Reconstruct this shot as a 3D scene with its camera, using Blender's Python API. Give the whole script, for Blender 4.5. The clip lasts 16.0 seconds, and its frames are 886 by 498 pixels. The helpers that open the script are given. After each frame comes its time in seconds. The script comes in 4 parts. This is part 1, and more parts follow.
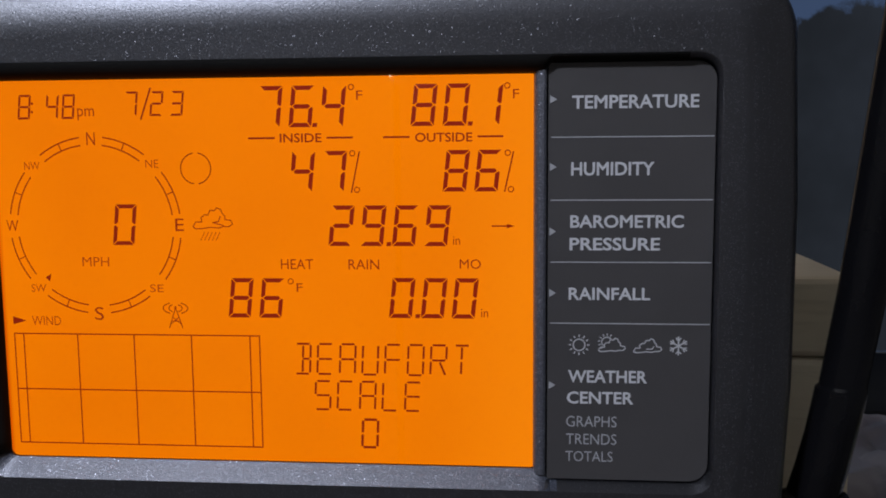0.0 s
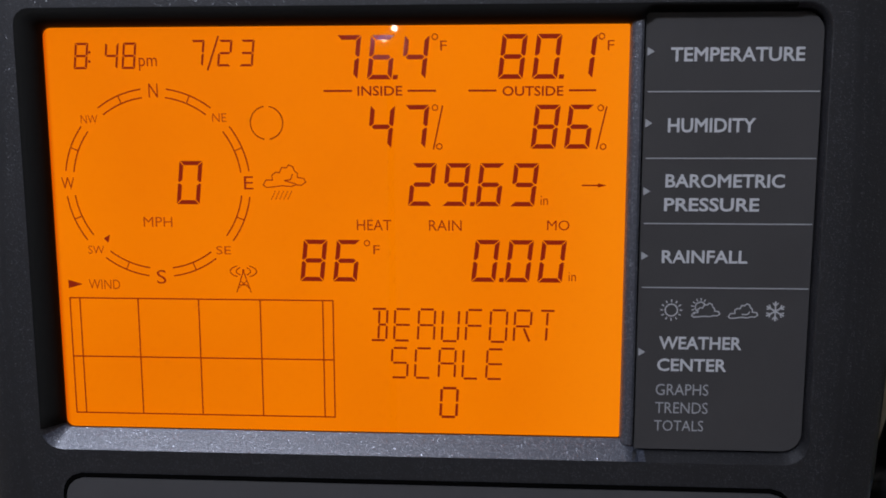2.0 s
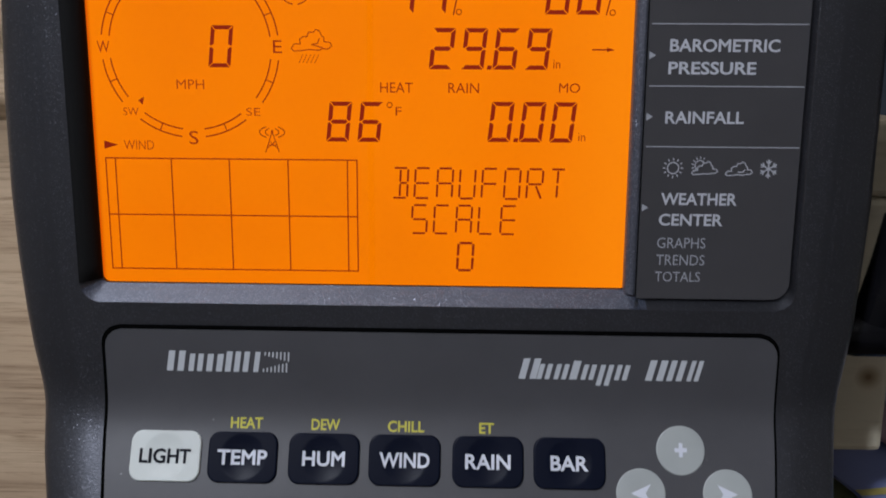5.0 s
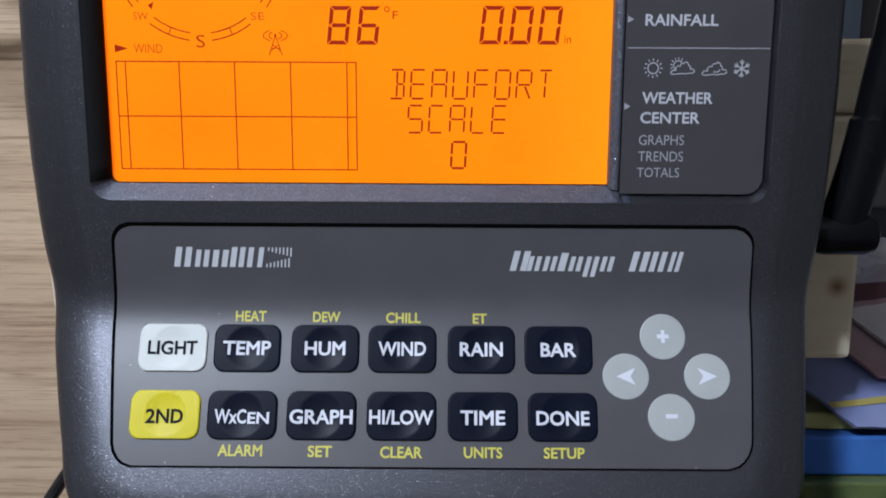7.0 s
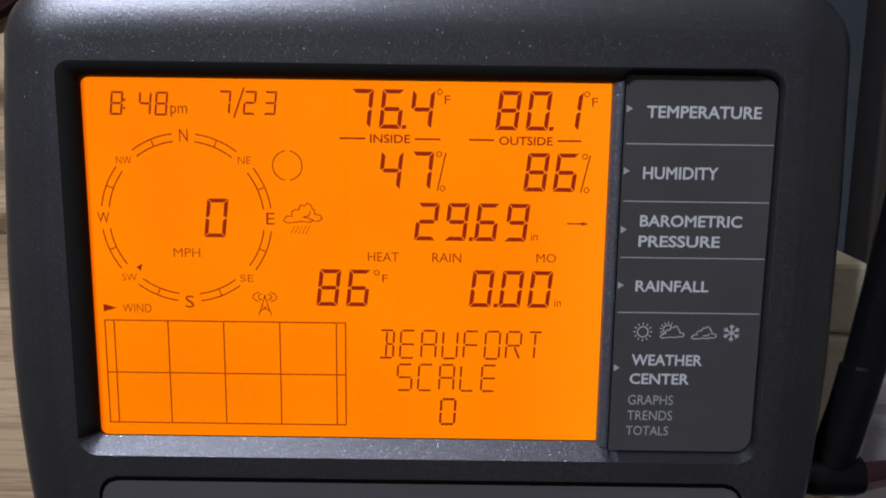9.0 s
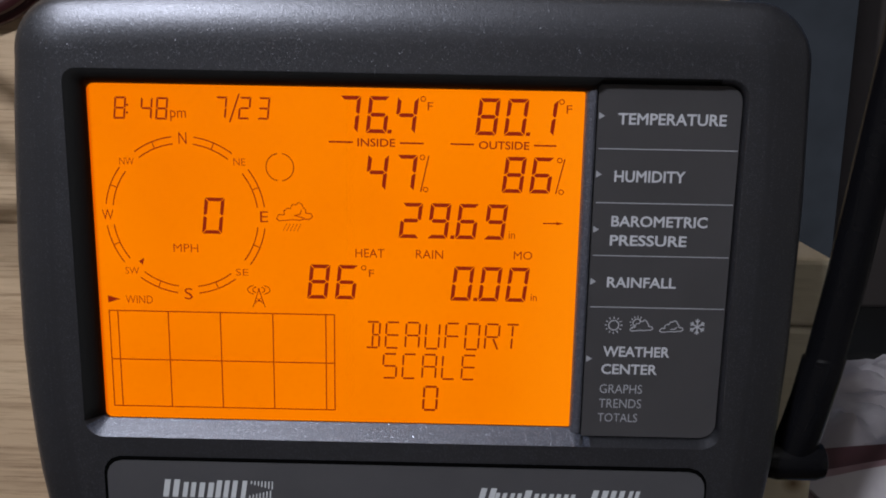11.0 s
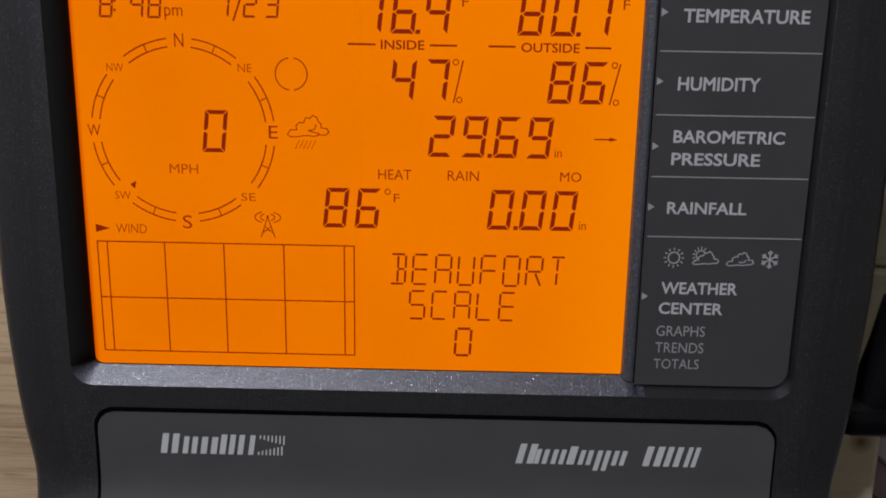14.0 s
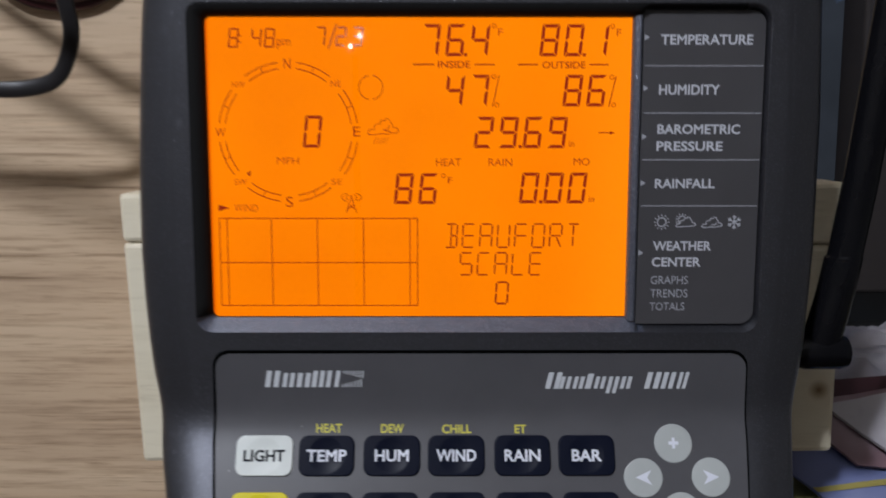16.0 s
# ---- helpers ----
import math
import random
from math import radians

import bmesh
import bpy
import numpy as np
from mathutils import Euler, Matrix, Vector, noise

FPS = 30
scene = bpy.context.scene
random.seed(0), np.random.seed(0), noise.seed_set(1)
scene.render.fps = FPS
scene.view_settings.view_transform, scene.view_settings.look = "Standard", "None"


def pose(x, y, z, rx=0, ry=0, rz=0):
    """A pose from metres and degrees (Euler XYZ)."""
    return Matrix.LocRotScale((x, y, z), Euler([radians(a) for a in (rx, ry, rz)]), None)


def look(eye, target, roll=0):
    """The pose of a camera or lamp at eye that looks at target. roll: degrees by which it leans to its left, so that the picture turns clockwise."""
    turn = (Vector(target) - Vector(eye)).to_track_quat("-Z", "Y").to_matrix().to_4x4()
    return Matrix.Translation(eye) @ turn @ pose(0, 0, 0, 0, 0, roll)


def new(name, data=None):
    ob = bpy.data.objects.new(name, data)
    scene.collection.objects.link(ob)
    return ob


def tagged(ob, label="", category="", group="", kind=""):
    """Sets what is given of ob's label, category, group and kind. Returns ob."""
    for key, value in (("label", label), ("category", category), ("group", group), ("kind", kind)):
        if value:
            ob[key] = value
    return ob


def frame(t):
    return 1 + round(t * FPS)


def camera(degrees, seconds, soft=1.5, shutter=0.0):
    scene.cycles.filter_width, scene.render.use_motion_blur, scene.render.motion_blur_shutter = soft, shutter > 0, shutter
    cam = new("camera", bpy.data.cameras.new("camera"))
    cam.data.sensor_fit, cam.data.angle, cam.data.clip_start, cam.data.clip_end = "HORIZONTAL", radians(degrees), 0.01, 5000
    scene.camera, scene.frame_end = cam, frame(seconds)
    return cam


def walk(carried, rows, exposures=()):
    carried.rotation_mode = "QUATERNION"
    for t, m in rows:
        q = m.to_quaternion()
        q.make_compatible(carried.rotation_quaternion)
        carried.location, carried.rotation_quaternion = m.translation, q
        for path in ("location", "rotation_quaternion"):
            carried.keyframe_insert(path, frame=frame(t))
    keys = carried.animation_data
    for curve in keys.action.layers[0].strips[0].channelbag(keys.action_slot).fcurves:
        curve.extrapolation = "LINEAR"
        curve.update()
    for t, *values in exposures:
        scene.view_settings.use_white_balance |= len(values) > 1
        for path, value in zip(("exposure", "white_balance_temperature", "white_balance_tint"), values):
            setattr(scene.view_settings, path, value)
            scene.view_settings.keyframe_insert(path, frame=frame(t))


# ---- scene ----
cam = camera(50.92, 16.0, soft=1.8, shutter=0.5)
PATH = [
    (0, (0.05401, -0.18214, 1.22750), (0.03575, 0.01564, 1.20407), -0.48),
    (0.5, (0.04821, -0.18182, 1.22685), (0.03228, 0.01590, 1.20130), -0.50),
    (1, (0.04109, -0.17957, 1.22397), (0.02728, 0.01800, 1.19616), -0.44),
    (1.5, (0.03574, -0.17683, 1.22271), (0.02254, 0.02071, 1.19438), -0.27),
    (2, (0.03204, -0.17493, 1.22463), (0.01941, 0.02244, 1.19488), -0.09),
    (2.5, (0.02968, -0.17453, 1.22619), (0.01786, 0.02269, 1.19510), 0.09),
    (3, (0.02813, -0.17460, 1.22738), (0.01688, 0.02250, 1.19532), 0.25),
    (3.5, (0.02655, -0.17535, 1.22540), (0.01590, 0.02168, 1.19276), 0.40),
    (4, (0.02454, -0.17843, 1.22010), (0.01592, 0.01808, 1.18396), 0.57),
    (4.5, (0.02439, -0.18405, 1.21408), (0.01656, 0.01173, 1.17396), 0.39),
    (6.8, (0.01666, -0.20682, 1.18833), (0.01856, -0.01046, 1.15040), 0.72),
    (7, (0.01936, -0.20654, 1.18572), (0.01868, -0.01000, 1.14867), 0.30),
    (7.5, (0.01799, -0.20596, 1.18380), (0.01846, -0.00983, 1.14467), 0.25),
    (8, (0.01706, -0.20408, 1.19663), (0.01914, -0.00831, 1.15576), 0.46),
    (8.5, (0.02014, -0.19674, 1.22983), (0.02015, -0.00089, 1.18927), 0.62),
    (8.7, (0.02015, -0.19540, 1.23817), (0.02037, 0.00096, 1.20018), 0.74),
    (10.8, (0.02553, -0.20503, 1.25053), (0.02398, -0.00973, 1.20747), 1.03),
    (11, (0.02597, -0.20707, 1.24911), (0.02444, -0.01165, 1.20661), 1.05),
    (11.5, (0.02548, -0.20473, 1.24681), (0.02301, -0.00932, 1.20428), 0.97),
    (12, (0.02181, -0.19614, 1.24377), (0.01941, -0.00071, 1.20132), 0.93),
    (12.5, (0.01883, -0.18860, 1.24166), (0.01753, 0.00644, 1.19739), 1.01),
    (13, (0.01807, -0.18469, 1.23831), (0.01699, 0.01007, 1.19285), 1.01),
    (13.5, (0.01794, -0.18296, 1.23605), (0.01707, 0.01136, 1.18871), 1.07),
    (14, (0.02010, -0.18296, 1.23272), (0.01736, 0.01124, 1.18497), 0.96),
    (14.5, (0.02197, -0.18476, 1.22959), (0.01804, 0.00881, 1.17944), 0.80),
    (15, (0.02241, -0.19415, 1.22437), (0.02139, -0.00128, 1.17142), 0.95),
    (15.5, (0.01742, -0.21632, 1.21550), (0.01912, -0.02028, 1.17593), 0.86),
    (16, (0.00465, -0.24495, 1.21317), (0.00594, -0.04678, 1.18619), 0.05),
]
EXPOSURES = [
    (0, -0.10, 6550, 10), (1.0, -0.11, 6550, 10), (3.0, -0.10, 6600, 10), (4.5, -0.08, 6550, 10), (6.8, 0.51, 6150, 9), (7.5, 0.54, 6100, 9), (8.0, 0.63, 6150, 9), (8.7, 0.25, 6500, 10),
    (11.0, 0.02, 6800, 10), (12.0, 0.03, 6900, 10), (12.5, -0.06, 7000, 10), (13.0, -0.18, 7150, 10), (14.5, -0.18, 7100, 10), (15.0, -0.05, 6850, 10), (15.5, 0.14, 6550, 10), (16.0, 0.15, 6600, 10),
]
walk(cam, [(t, look(eye, target, roll)) for t, eye, target, roll in PATH], EXPOSURES)

# ---- world and light ----
world = bpy.data.worlds.new("world")
scene.world = world
world.use_nodes = True
wn = world.node_tree.nodes
sky = wn.new("ShaderNodeTexSky")
sky.sky_type = "NISHITA"
sky.sun_disc = False
sky.sun_elevation, sky.sun_rotation = radians(-1.0), radians(200)
world.node_tree.links.new(sky.outputs[0], wn["Background"].inputs[0])
wn["Background"].inputs[1].default_value = 0.05
LAMP = (-0.44, -0.82, 2.00)
LAMP_WATTS = 44.0


# ---- materials ----
def material(name, color=(0.5, 0.5, 0.5), rough=0.5, metal=0.0, spec=0.5):
    m = bpy.data.materials.new(name)
    m.use_nodes = True
    b = m.node_tree.nodes["Principled BSDF"]
    b.inputs["Base Color"].default_value = (*color, 1)
    b.inputs["Roughness"].default_value = rough
    b.inputs["Metallic"].default_value = metal
    b.inputs["Specular IOR Level"].default_value = spec
    return m, m.node_tree.nodes, m.node_tree.links, b


def noise_tex(nodes, links, scale, detail=4.0, rough=0.6, stretch=(1, 1, 1), turn=(0, 0, 0)):
    co = nodes.new("ShaderNodeTexCoord")
    mp = nodes.new("ShaderNodeMapping")
    mp.inputs["Scale"].default_value = stretch
    mp.inputs["Rotation"].default_value = turn
    tx = nodes.new("ShaderNodeTexNoise")
    tx.inputs["Scale"].default_value = scale
    tx.inputs["Detail"].default_value = detail
    tx.inputs["Roughness"].default_value = rough
    links.new(co.outputs["Object"], mp.inputs[0])
    links.new(mp.outputs[0], tx.inputs["Vector"])
    return tx


def ramp(nodes, links, source, stops):
    r = nodes.new("ShaderNodeValToRGB")
    while len(r.color_ramp.elements) < len(stops):
        r.color_ramp.elements.new(0.5)
    for e, (at, c) in zip(r.color_ramp.elements, stops):
        e.position = at
        e.color = (*c, 1) if len(c) == 3 else c
    links.new(source, r.inputs[0])
    return r


def bump(nodes, links, b, source, strength, distance):
    n = nodes.new("ShaderNodeBump")
    n.inputs["Strength"].default_value = strength
    n.inputs["Distance"].default_value = distance
    links.new(source, n.inputs["Height"])
    links.new(n.outputs[0], b.inputs["Normal"])


def mix(nodes, links, a, b, fac, mode="MIX"):
    m = nodes.new("ShaderNodeMix")
    m.data_type, m.blend_type = "RGBA", mode
    for sock, v in ((m.inputs[0], fac), (m.inputs[6], a), (m.inputs[7], b)):
        if isinstance(v, (int, float)):
            sock.default_value = v
        elif isinstance(v, tuple):
            sock.default_value = (*v, 1)
        else:
            links.new(v, sock)
    return m.outputs[2]


def plastic(name, base, rough, flecks=0.22, grain=0.00010, spec=0.5, share=0.24):
    """Moulded plastic with a fine spark-eroded grain and light flecks."""
    m, n, l, b = material(name, base, rough, spec=spec)
    big = noise_tex(n, l, 35.0, 3)
    fine = noise_tex(n, l, 3400.0, 2)
    b.inputs["Specular Tint"].default_value = (0.93, 0.955, 1.07, 1)
    tone = ramp(n, l, big.outputs[0], [(0.3, tuple(c * 0.88 for c in base)), (0.7, tuple(c * 1.12 for c in base))])
    co = n.new("ShaderNodeTexCoord")
    vo = n.new("ShaderNodeTexVoronoi")
    vo.inputs["Scale"].default_value = 4000.0
    l.new(co.outputs["Object"], vo.inputs["Vector"])
    pick = ramp(n, l, vo.outputs["Color"], [(0.97 - share, (0, 0, 0)), (1.03 - share, (1, 1, 1))])
    near = ramp(n, l, vo.outputs["Distance"], [(0.25, (1, 1, 1)), (0.5, (0, 0, 0))])
    both = mix(n, l, pick.outputs[0], near.outputs[0], 1.0, "MULTIPLY")
    scaled = mix(n, l, (0, 0, 0), both, flecks)
    l.new(mix(n, l, tone.outputs[0], (0.42, 0.45, 0.54), scaled), b.inputs["Base Color"])
    l.new(scaled, b.inputs["Metallic"])
    rr = ramp(n, l, fine.outputs[0], [(0.3, (rough * 0.85,) * 3), (0.7, (min(1, rough * 1.2),) * 3)])
    l.new(rr.outputs[0], b.inputs["Roughness"])
    bump(n, l, b, fine.outputs[0], 0.55, grain)
    # each fleck is a tiny facet with a tilt of its own
    geo = n.new("ShaderNodeNewGeometry")
    tilt, by, add, unit = (n.new("ShaderNodeVectorMath") for _ in range(4))
    tilt.operation, by.operation, add.operation, unit.operation = "SUBTRACT", "MULTIPLY", "ADD", "NORMALIZE"
    cells = n.new("ShaderNodeTexVoronoi")
    cells.inputs["Scale"].default_value = 4000.0
    l.new(co.outputs["Object"], cells.inputs["Vector"])
    l.new(cells.outputs["Color"], tilt.inputs[0])
    tilt.inputs[1].default_value = (0.5, 0.5, 0.5)
    l.new(tilt.outputs[0], by.inputs[0])
    gain = mix(n, l, (0, 0, 0), both, 0.50)
    l.new(gain, by.inputs[1])
    l.new(geo.outputs["Normal"], add.inputs[0])
    l.new(by.outputs[0], add.inputs[1])
    l.new(add.outputs[0], unit.inputs[0])
    relief = [q for q in n if q.bl_idname == "ShaderNodeBump"][0]
    l.new(unit.outputs[0], relief.inputs["Normal"])
    shine = n.new("ShaderNodeMix")
    l.new(scaled, shine.inputs[0])
    l.new(rr.outputs[0], shine.inputs[2])
    shine.inputs[3].default_value = 0.20
    l.new(shine.outputs[0], b.inputs["Roughness"])
    return m


def film(name, base, rough, spec=0.4, dust=0.0):
    """Printed overlay film with a soft sheen and, if wanted, a few specks of dust."""
    m, n, l, b = material(name, base, rough, spec=spec)
    big = noise_tex(n, l, 60.0, 4)
    tone = ramp(n, l, big.outputs[0], [(0.3, tuple(c * 0.93 for c in base)), (0.7, tuple(c * 1.07 for c in base))])
    l.new(tone.outputs[0], b.inputs["Base Color"])
    if dust:
        co = n.new("ShaderNodeTexCoord")
        vo = n.new("ShaderNodeTexVoronoi")
        vo.inputs["Scale"].default_value = 420.0
        l.new(co.outputs["Object"], vo.inputs["Vector"])
        few = ramp(n, l, vo.outputs["Color"], [(0.80, (0, 0, 0)), (0.84, (0.6, 0.6, 0.6))])
        spot = ramp(n, l, vo.outputs["Distance"], [(0.04, (1, 1, 1)), (0.10, (0, 0, 0))])
        l.new(mix(n, l, tone.outputs[0], (0.35, 0.35, 0.37), mix(n, l, few.outputs[0], spot.outputs[0], dust, "MULTIPLY")), b.inputs["Base Color"])
    fine = noise_tex(n, l, 2500.0, 2)
    bump(n, l, b, fine.outputs[0], 0.25, 0.00005)
    return m


def wood(name, stops, along, scale=1.0, rough=0.55, tight=1.0, marks=1.0):
    """Streaked wood; along: the axis of the grain."""
    m, n, l, b = material(name, (0.4, 0.3, 0.2), rough, spec=0.3)
    st = [90.0 * tight, 90.0 * tight, 90.0 * tight]
    st[along] = 4.0
    wide = noise_tex(n, l, 1.0 * scale, 6, 0.65, tuple(v * 0.5 for v in st))
    thin = noise_tex(n, l, 4.0 * scale, 5, 0.7, tuple(st))
    base = ramp(n, l, wide.outputs[0], stops)
    dark = ramp(n, l, thin.outputs[0], [(0.33, (0.62, 0.58, 0.54)), (0.5, (1, 1, 1)), (0.8, (1.0, 1.0, 1.0))])
    fine_st = [1400.0 * tight] * 3
    fine_st[along] = 45.0
    hair = noise_tex(n, l, 1.0 * scale, 3, 0.6, tuple(fine_st))
    lines = ramp(n, l, hair.outputs[0], [(0.30, (0.50, 0.45, 0.40)), (0.43, (1, 1, 1)), (0.62, (1, 1, 1)), (0.75, (1.12, 1.1, 1.08))])
    tone = mix(n, l, base.outputs[0], dark.outputs[0], 0.75 * marks, "MULTIPLY")
    tone = mix(n, l, tone, lines.outputs[0], 0.8 * marks, "MULTIPLY")
    # a few short, sharp pores and pale flecks along the grain
    pore_st = [520.0 * tight] * 3
    pore_st[along] = 16.0
    pores = noise_tex(n, l, 1.0 * scale, 2, 0.5, tuple(pore_st), (0.0, 0.0, 0.0))
    dash = ramp(n, l, pores.outputs[0], [(0.27, (0.42, 0.36, 0.30)), (0.325, (1, 1, 1)), (0.69, (1, 1, 1)), (0.75, (1.2, 1.2, 1.18))])
    l.new(mix(n, l, tone, dash.outputs[0], 0.65 * marks, "MULTIPLY"), b.inputs["Base Color"])
    bump(n, l, b, hair.outputs[0], 0.3, 0.0003)
    return m


BODY = plastic("charcoal_plastic", (0.0135, 0.0135, 0.0155), 0.34, flecks=0.14, spec=1.0, share=0.28, grain=0.00008)
RIDGE = plastic("speckled_ridge", (0.040, 0.043, 0.055), 0.40, 0.9, spec=1.0, share=0.45)
# housing plastic made paler and bluer: light on the sill put into colour
SILL_LIT = plastic("lit_sill_plastic", (0.024, 0.029, 0.044), 0.37, 0.72, spec=1.0, share=0.5)
GROOVE, *_ = material("groove", (0.002, 0.002, 0.002), 0.9, spec=0.02)
# stands for shade on the opening's rim, which is really housing plastic
RIM_SHADE, *_ = material("rim_shade_black", (0.008, 0.008, 0.008), 0.75, spec=0.12)
PANEL = film("panel_film", (0.050, 0.048, 0.051), 0.5, 0.4, 1.0)
PLATE = film("keypad_film", (0.066, 0.065, 0.071), 0.35, 0.55, 1.0)
PRINT, *_ = material("light_print", (0.50, 0.51, 0.55), 0.5)
PRINT_THIN, *_ = material("thin_print", (0.34, 0.35, 0.38), 0.5)
PRINT_YELLOW, *_ = material("yellow_print", (0.55, 0.50, 0.06), 0.5)
PRINT_WHITE, *_ = material("white_print", (0.62, 0.64, 0.70), 0.5, spec=0.2)
PRINT_DARK, *_ = material("dark_print", (0.012, 0.013, 0.018), 0.7, spec=0.1)
LOGO, *_ = material("logo_print", (0.52, 0.54, 0.56), 0.45)
RUBBER = film("dark_rubber", (0.004, 0.0058, 0.0145), 0.38, 0.08)
WHITE_KEY = film("white_key", (0.60, 0.63, 0.60), 0.5, 0.25)
YELLOW_KEY = film("yellow_key", (0.60, 0.52, 0.012), 0.45, 0.25)
GREY_KEY = film("grey_key", (0.36, 0.38, 0.37), 0.38)
ANTENNA = film("antenna_plastic", (0.004, 0.004, 0.005), 0.22, 0.16)
CABLE = film("cable_rubber", (0.014, 0.013, 0.014), 0.38)
PLUG = film("maroon_plastic", (0.045, 0.012, 0.014), 0.4)
WALL_WOOD = wood("streaked_wood_panel", [(0.25, (0.365, 0.252, 0.162)), (0.5, (0.53, 0.388, 0.256)), (0.75, (0.635, 0.485, 0.332))], 0)
PINE = wood("pale_pine", [(0.3, (0.64, 0.57, 0.42)), (0.7, (0.73, 0.67, 0.52))], 0, 0.6, 0.6, 0.7, 0.22)
SHELF_WOOD = wood("dark_shelf_wood", [(0.3, (0.06, 0.04, 0.03)), (0.7, (0.10, 0.07, 0.05))], 0)


def knot_material():
    """A dark heart that fades into the pale wood round it."""
    m, n, l, b = material("knot", (0.24, 0.145, 0.065), 0.6, spec=0.3)
    co = n.new("ShaderNodeTexCoord")
    far = n.new("ShaderNodeVectorMath")
    far.operation = "DISTANCE"
    far.inputs[1].default_value = (0.1245, 0.0377, 1.1300)
    l.new(co.outputs["Object"], far.inputs[0])
    big = n.new("ShaderNodeMath")
    big.operation = "MULTIPLY"
    big.inputs[1].default_value = 220.0
    l.new(far.outputs["Value"], big.inputs[0])
    tone = ramp(n, l, big.outputs[0], [(0.08, (0.20, 0.13, 0.07)), (0.45, (0.46, 0.37, 0.24)), (0.8, (0.68, 0.61, 0.46))])
    l.new(tone.outputs[0], b.inputs["Base Color"])
    return m


KNOT = knot_material()
PAINT = film("wall_paint", (0.40, 0.385, 0.36), 0.8, 0.2)
STILE = film("dark_brown_frame", (0.034, 0.029, 0.028), 0.7, 0.15)
FRAME_BLACK = film("black_frame", (0.008, 0.008, 0.008), 0.85, 0.1)


def display_material():
    """The lit orange backlight behind its clear cover."""
    m, n, l, b = material("orange_backlight", (0.04, 0.015, 0.0), 0.022, spec=0.16)
    tx = noise_tex(n, l, 16.0, 2, 0.5)
    glow = ramp(n, l, tx.outputs[0], [(0.3, (0.84, 0.172, 0.0)), (0.7, (0.94, 0.212, 0.0))])
    # the light bars sit behind the side edge, so the sheet is a little paler there
    co = n.new("ShaderNodeTexCoord")
    sep = n.new("ShaderNodeSeparateXYZ")
    l.new(co.outputs["Object"], sep.inputs[0])
    side = n.new("ShaderNodeMapRange")
    side.interpolation_type = "SMOOTHSTEP"
    side.inputs[1].default_value, side.inputs[2].default_value, side.inputs[4].default_value = 0.030, 0.058, 0.55
    l.new(sep.outputs[0], side.inputs[0])
    lit = mix(n, l, glow.outputs[0], (1.0, 0.262, 0.004), side.outputs[0])
    # the sheet dims to red along its other edge, where its light leaks away
    rim = n.new("ShaderNodeMapRange")
    rim.interpolation_type = "SMOOTHSTEP"
    rim.inputs[1].default_value, rim.inputs[2].default_value, rim.inputs[3].default_value, rim.inputs[4].default_value = -0.0550, -0.0540, 0.75, 0.0
    l.new(sep.outputs[0], rim.inputs[0])
    l.new(mix(n, l, lit, (0.62, 0.055, 0.0), rim.outputs[0]), b.inputs["Emission Color"])
    b.inputs["Emission Strength"].default_value = 1.0
    return m


def segment_material(name, red, green):
    """Liquid-crystal segments, which let a little of the backlight through."""
    m, n, l, b = material(name, (0.02, 0.006, 0.002), 0.10, spec=0.35)
    b.inputs["Emission Color"].default_value = (red, green, 0.0005, 1)
    b.inputs["Emission Strength"].default_value = 1.0
    return m


LCD = display_material()
SEG = segment_material("segment_dark", 0.225, 0.009)
SEG_MID = segment_material("segment_mid", 0.26, 0.013)
SEG_FAINT = segment_material("segment_faint", 0.36, 0.040)


# ---- mesh tools ----
def part(name, bm, mat, parent=None, label="", smooth=False):
    me = bpy.data.meshes.new(name)
    bm.normal_update()
    bm.to_mesh(me)
    bm.free()
    me.materials.append(mat)
    if smooth:
        for p in me.polygons:
            p.use_smooth = True
        me.set_sharp_from_angle(angle=radians(32))
    ob = new(name, me)
    if parent is not None:
        ob.parent = parent
    if label:
        tagged(ob, label)
    return ob


def empty(name, label, category, group="", kind=""):
    ob = new(name)
    return tagged(ob, label, category, group, kind)


def slab(bm, x0, x1, y0, y1, z0, z1):
    vs = [bm.verts.new((x, y, z)) for x in (x0, x1) for y in (y0, y1) for z in (z0, z1)]
    for f in ((0, 1, 3, 2), (4, 6, 7, 5), (0, 4, 5, 1), (2, 3, 7, 6), (0, 2, 6, 4), (1, 5, 7, 3)):
        bm.faces.new([vs[i] for i in f])
    return vs


def bevel_all(bm, width, segments=2):
    bmesh.ops.bevel(bm, geom=bm.edges[:], offset=width, segments=segments, affect="EDGES", profile=0.5)


def block(name, x0, x1, y0, y1, z0, z1, mat, parent=None, bevel=0.0, label=""):
    bm = bmesh.new()
    slab(bm, x0, x1, y0, y1, z0, z1)
    if bevel:
        bevel_all(bm, bevel)
    bmesh.ops.recalc_face_normals(bm, faces=bm.faces[:])
    return part(name, bm, mat, parent, label)


def rounded_rect(x0, x1, z0, z1, radii, n=8):
    """Outline, counter-clockwise seen from the front; radii: bottom right, top right, top left, bottom left."""
    rb, rt, lt, lb = radii
    out = []
    for cx, cz, r, a in ((x1 - rb, z0 + rb, rb, -90), (x1 - rt, z1 - rt, rt, 0), (x0 + lt, z1 - lt, lt, 90), (x0 + lb, z0 + lb, lb, 180)):
        for k in range(n + 1):
            t = radians(a + 90 * k / n)
            out.append((cx + r * math.cos(t), cz + r * math.sin(t)))
    return out


def front(z):
    """Depth of the console's front: upright above, then bending forwards under the keys."""
    w = 0.0019
    s = (1.1345 - z) / w
    return -0.003 - 0.5 * w * (math.log1p(math.exp(s)) if s < 40 else s)


def on_display(x, z):
    return (x, -0.00015, z)


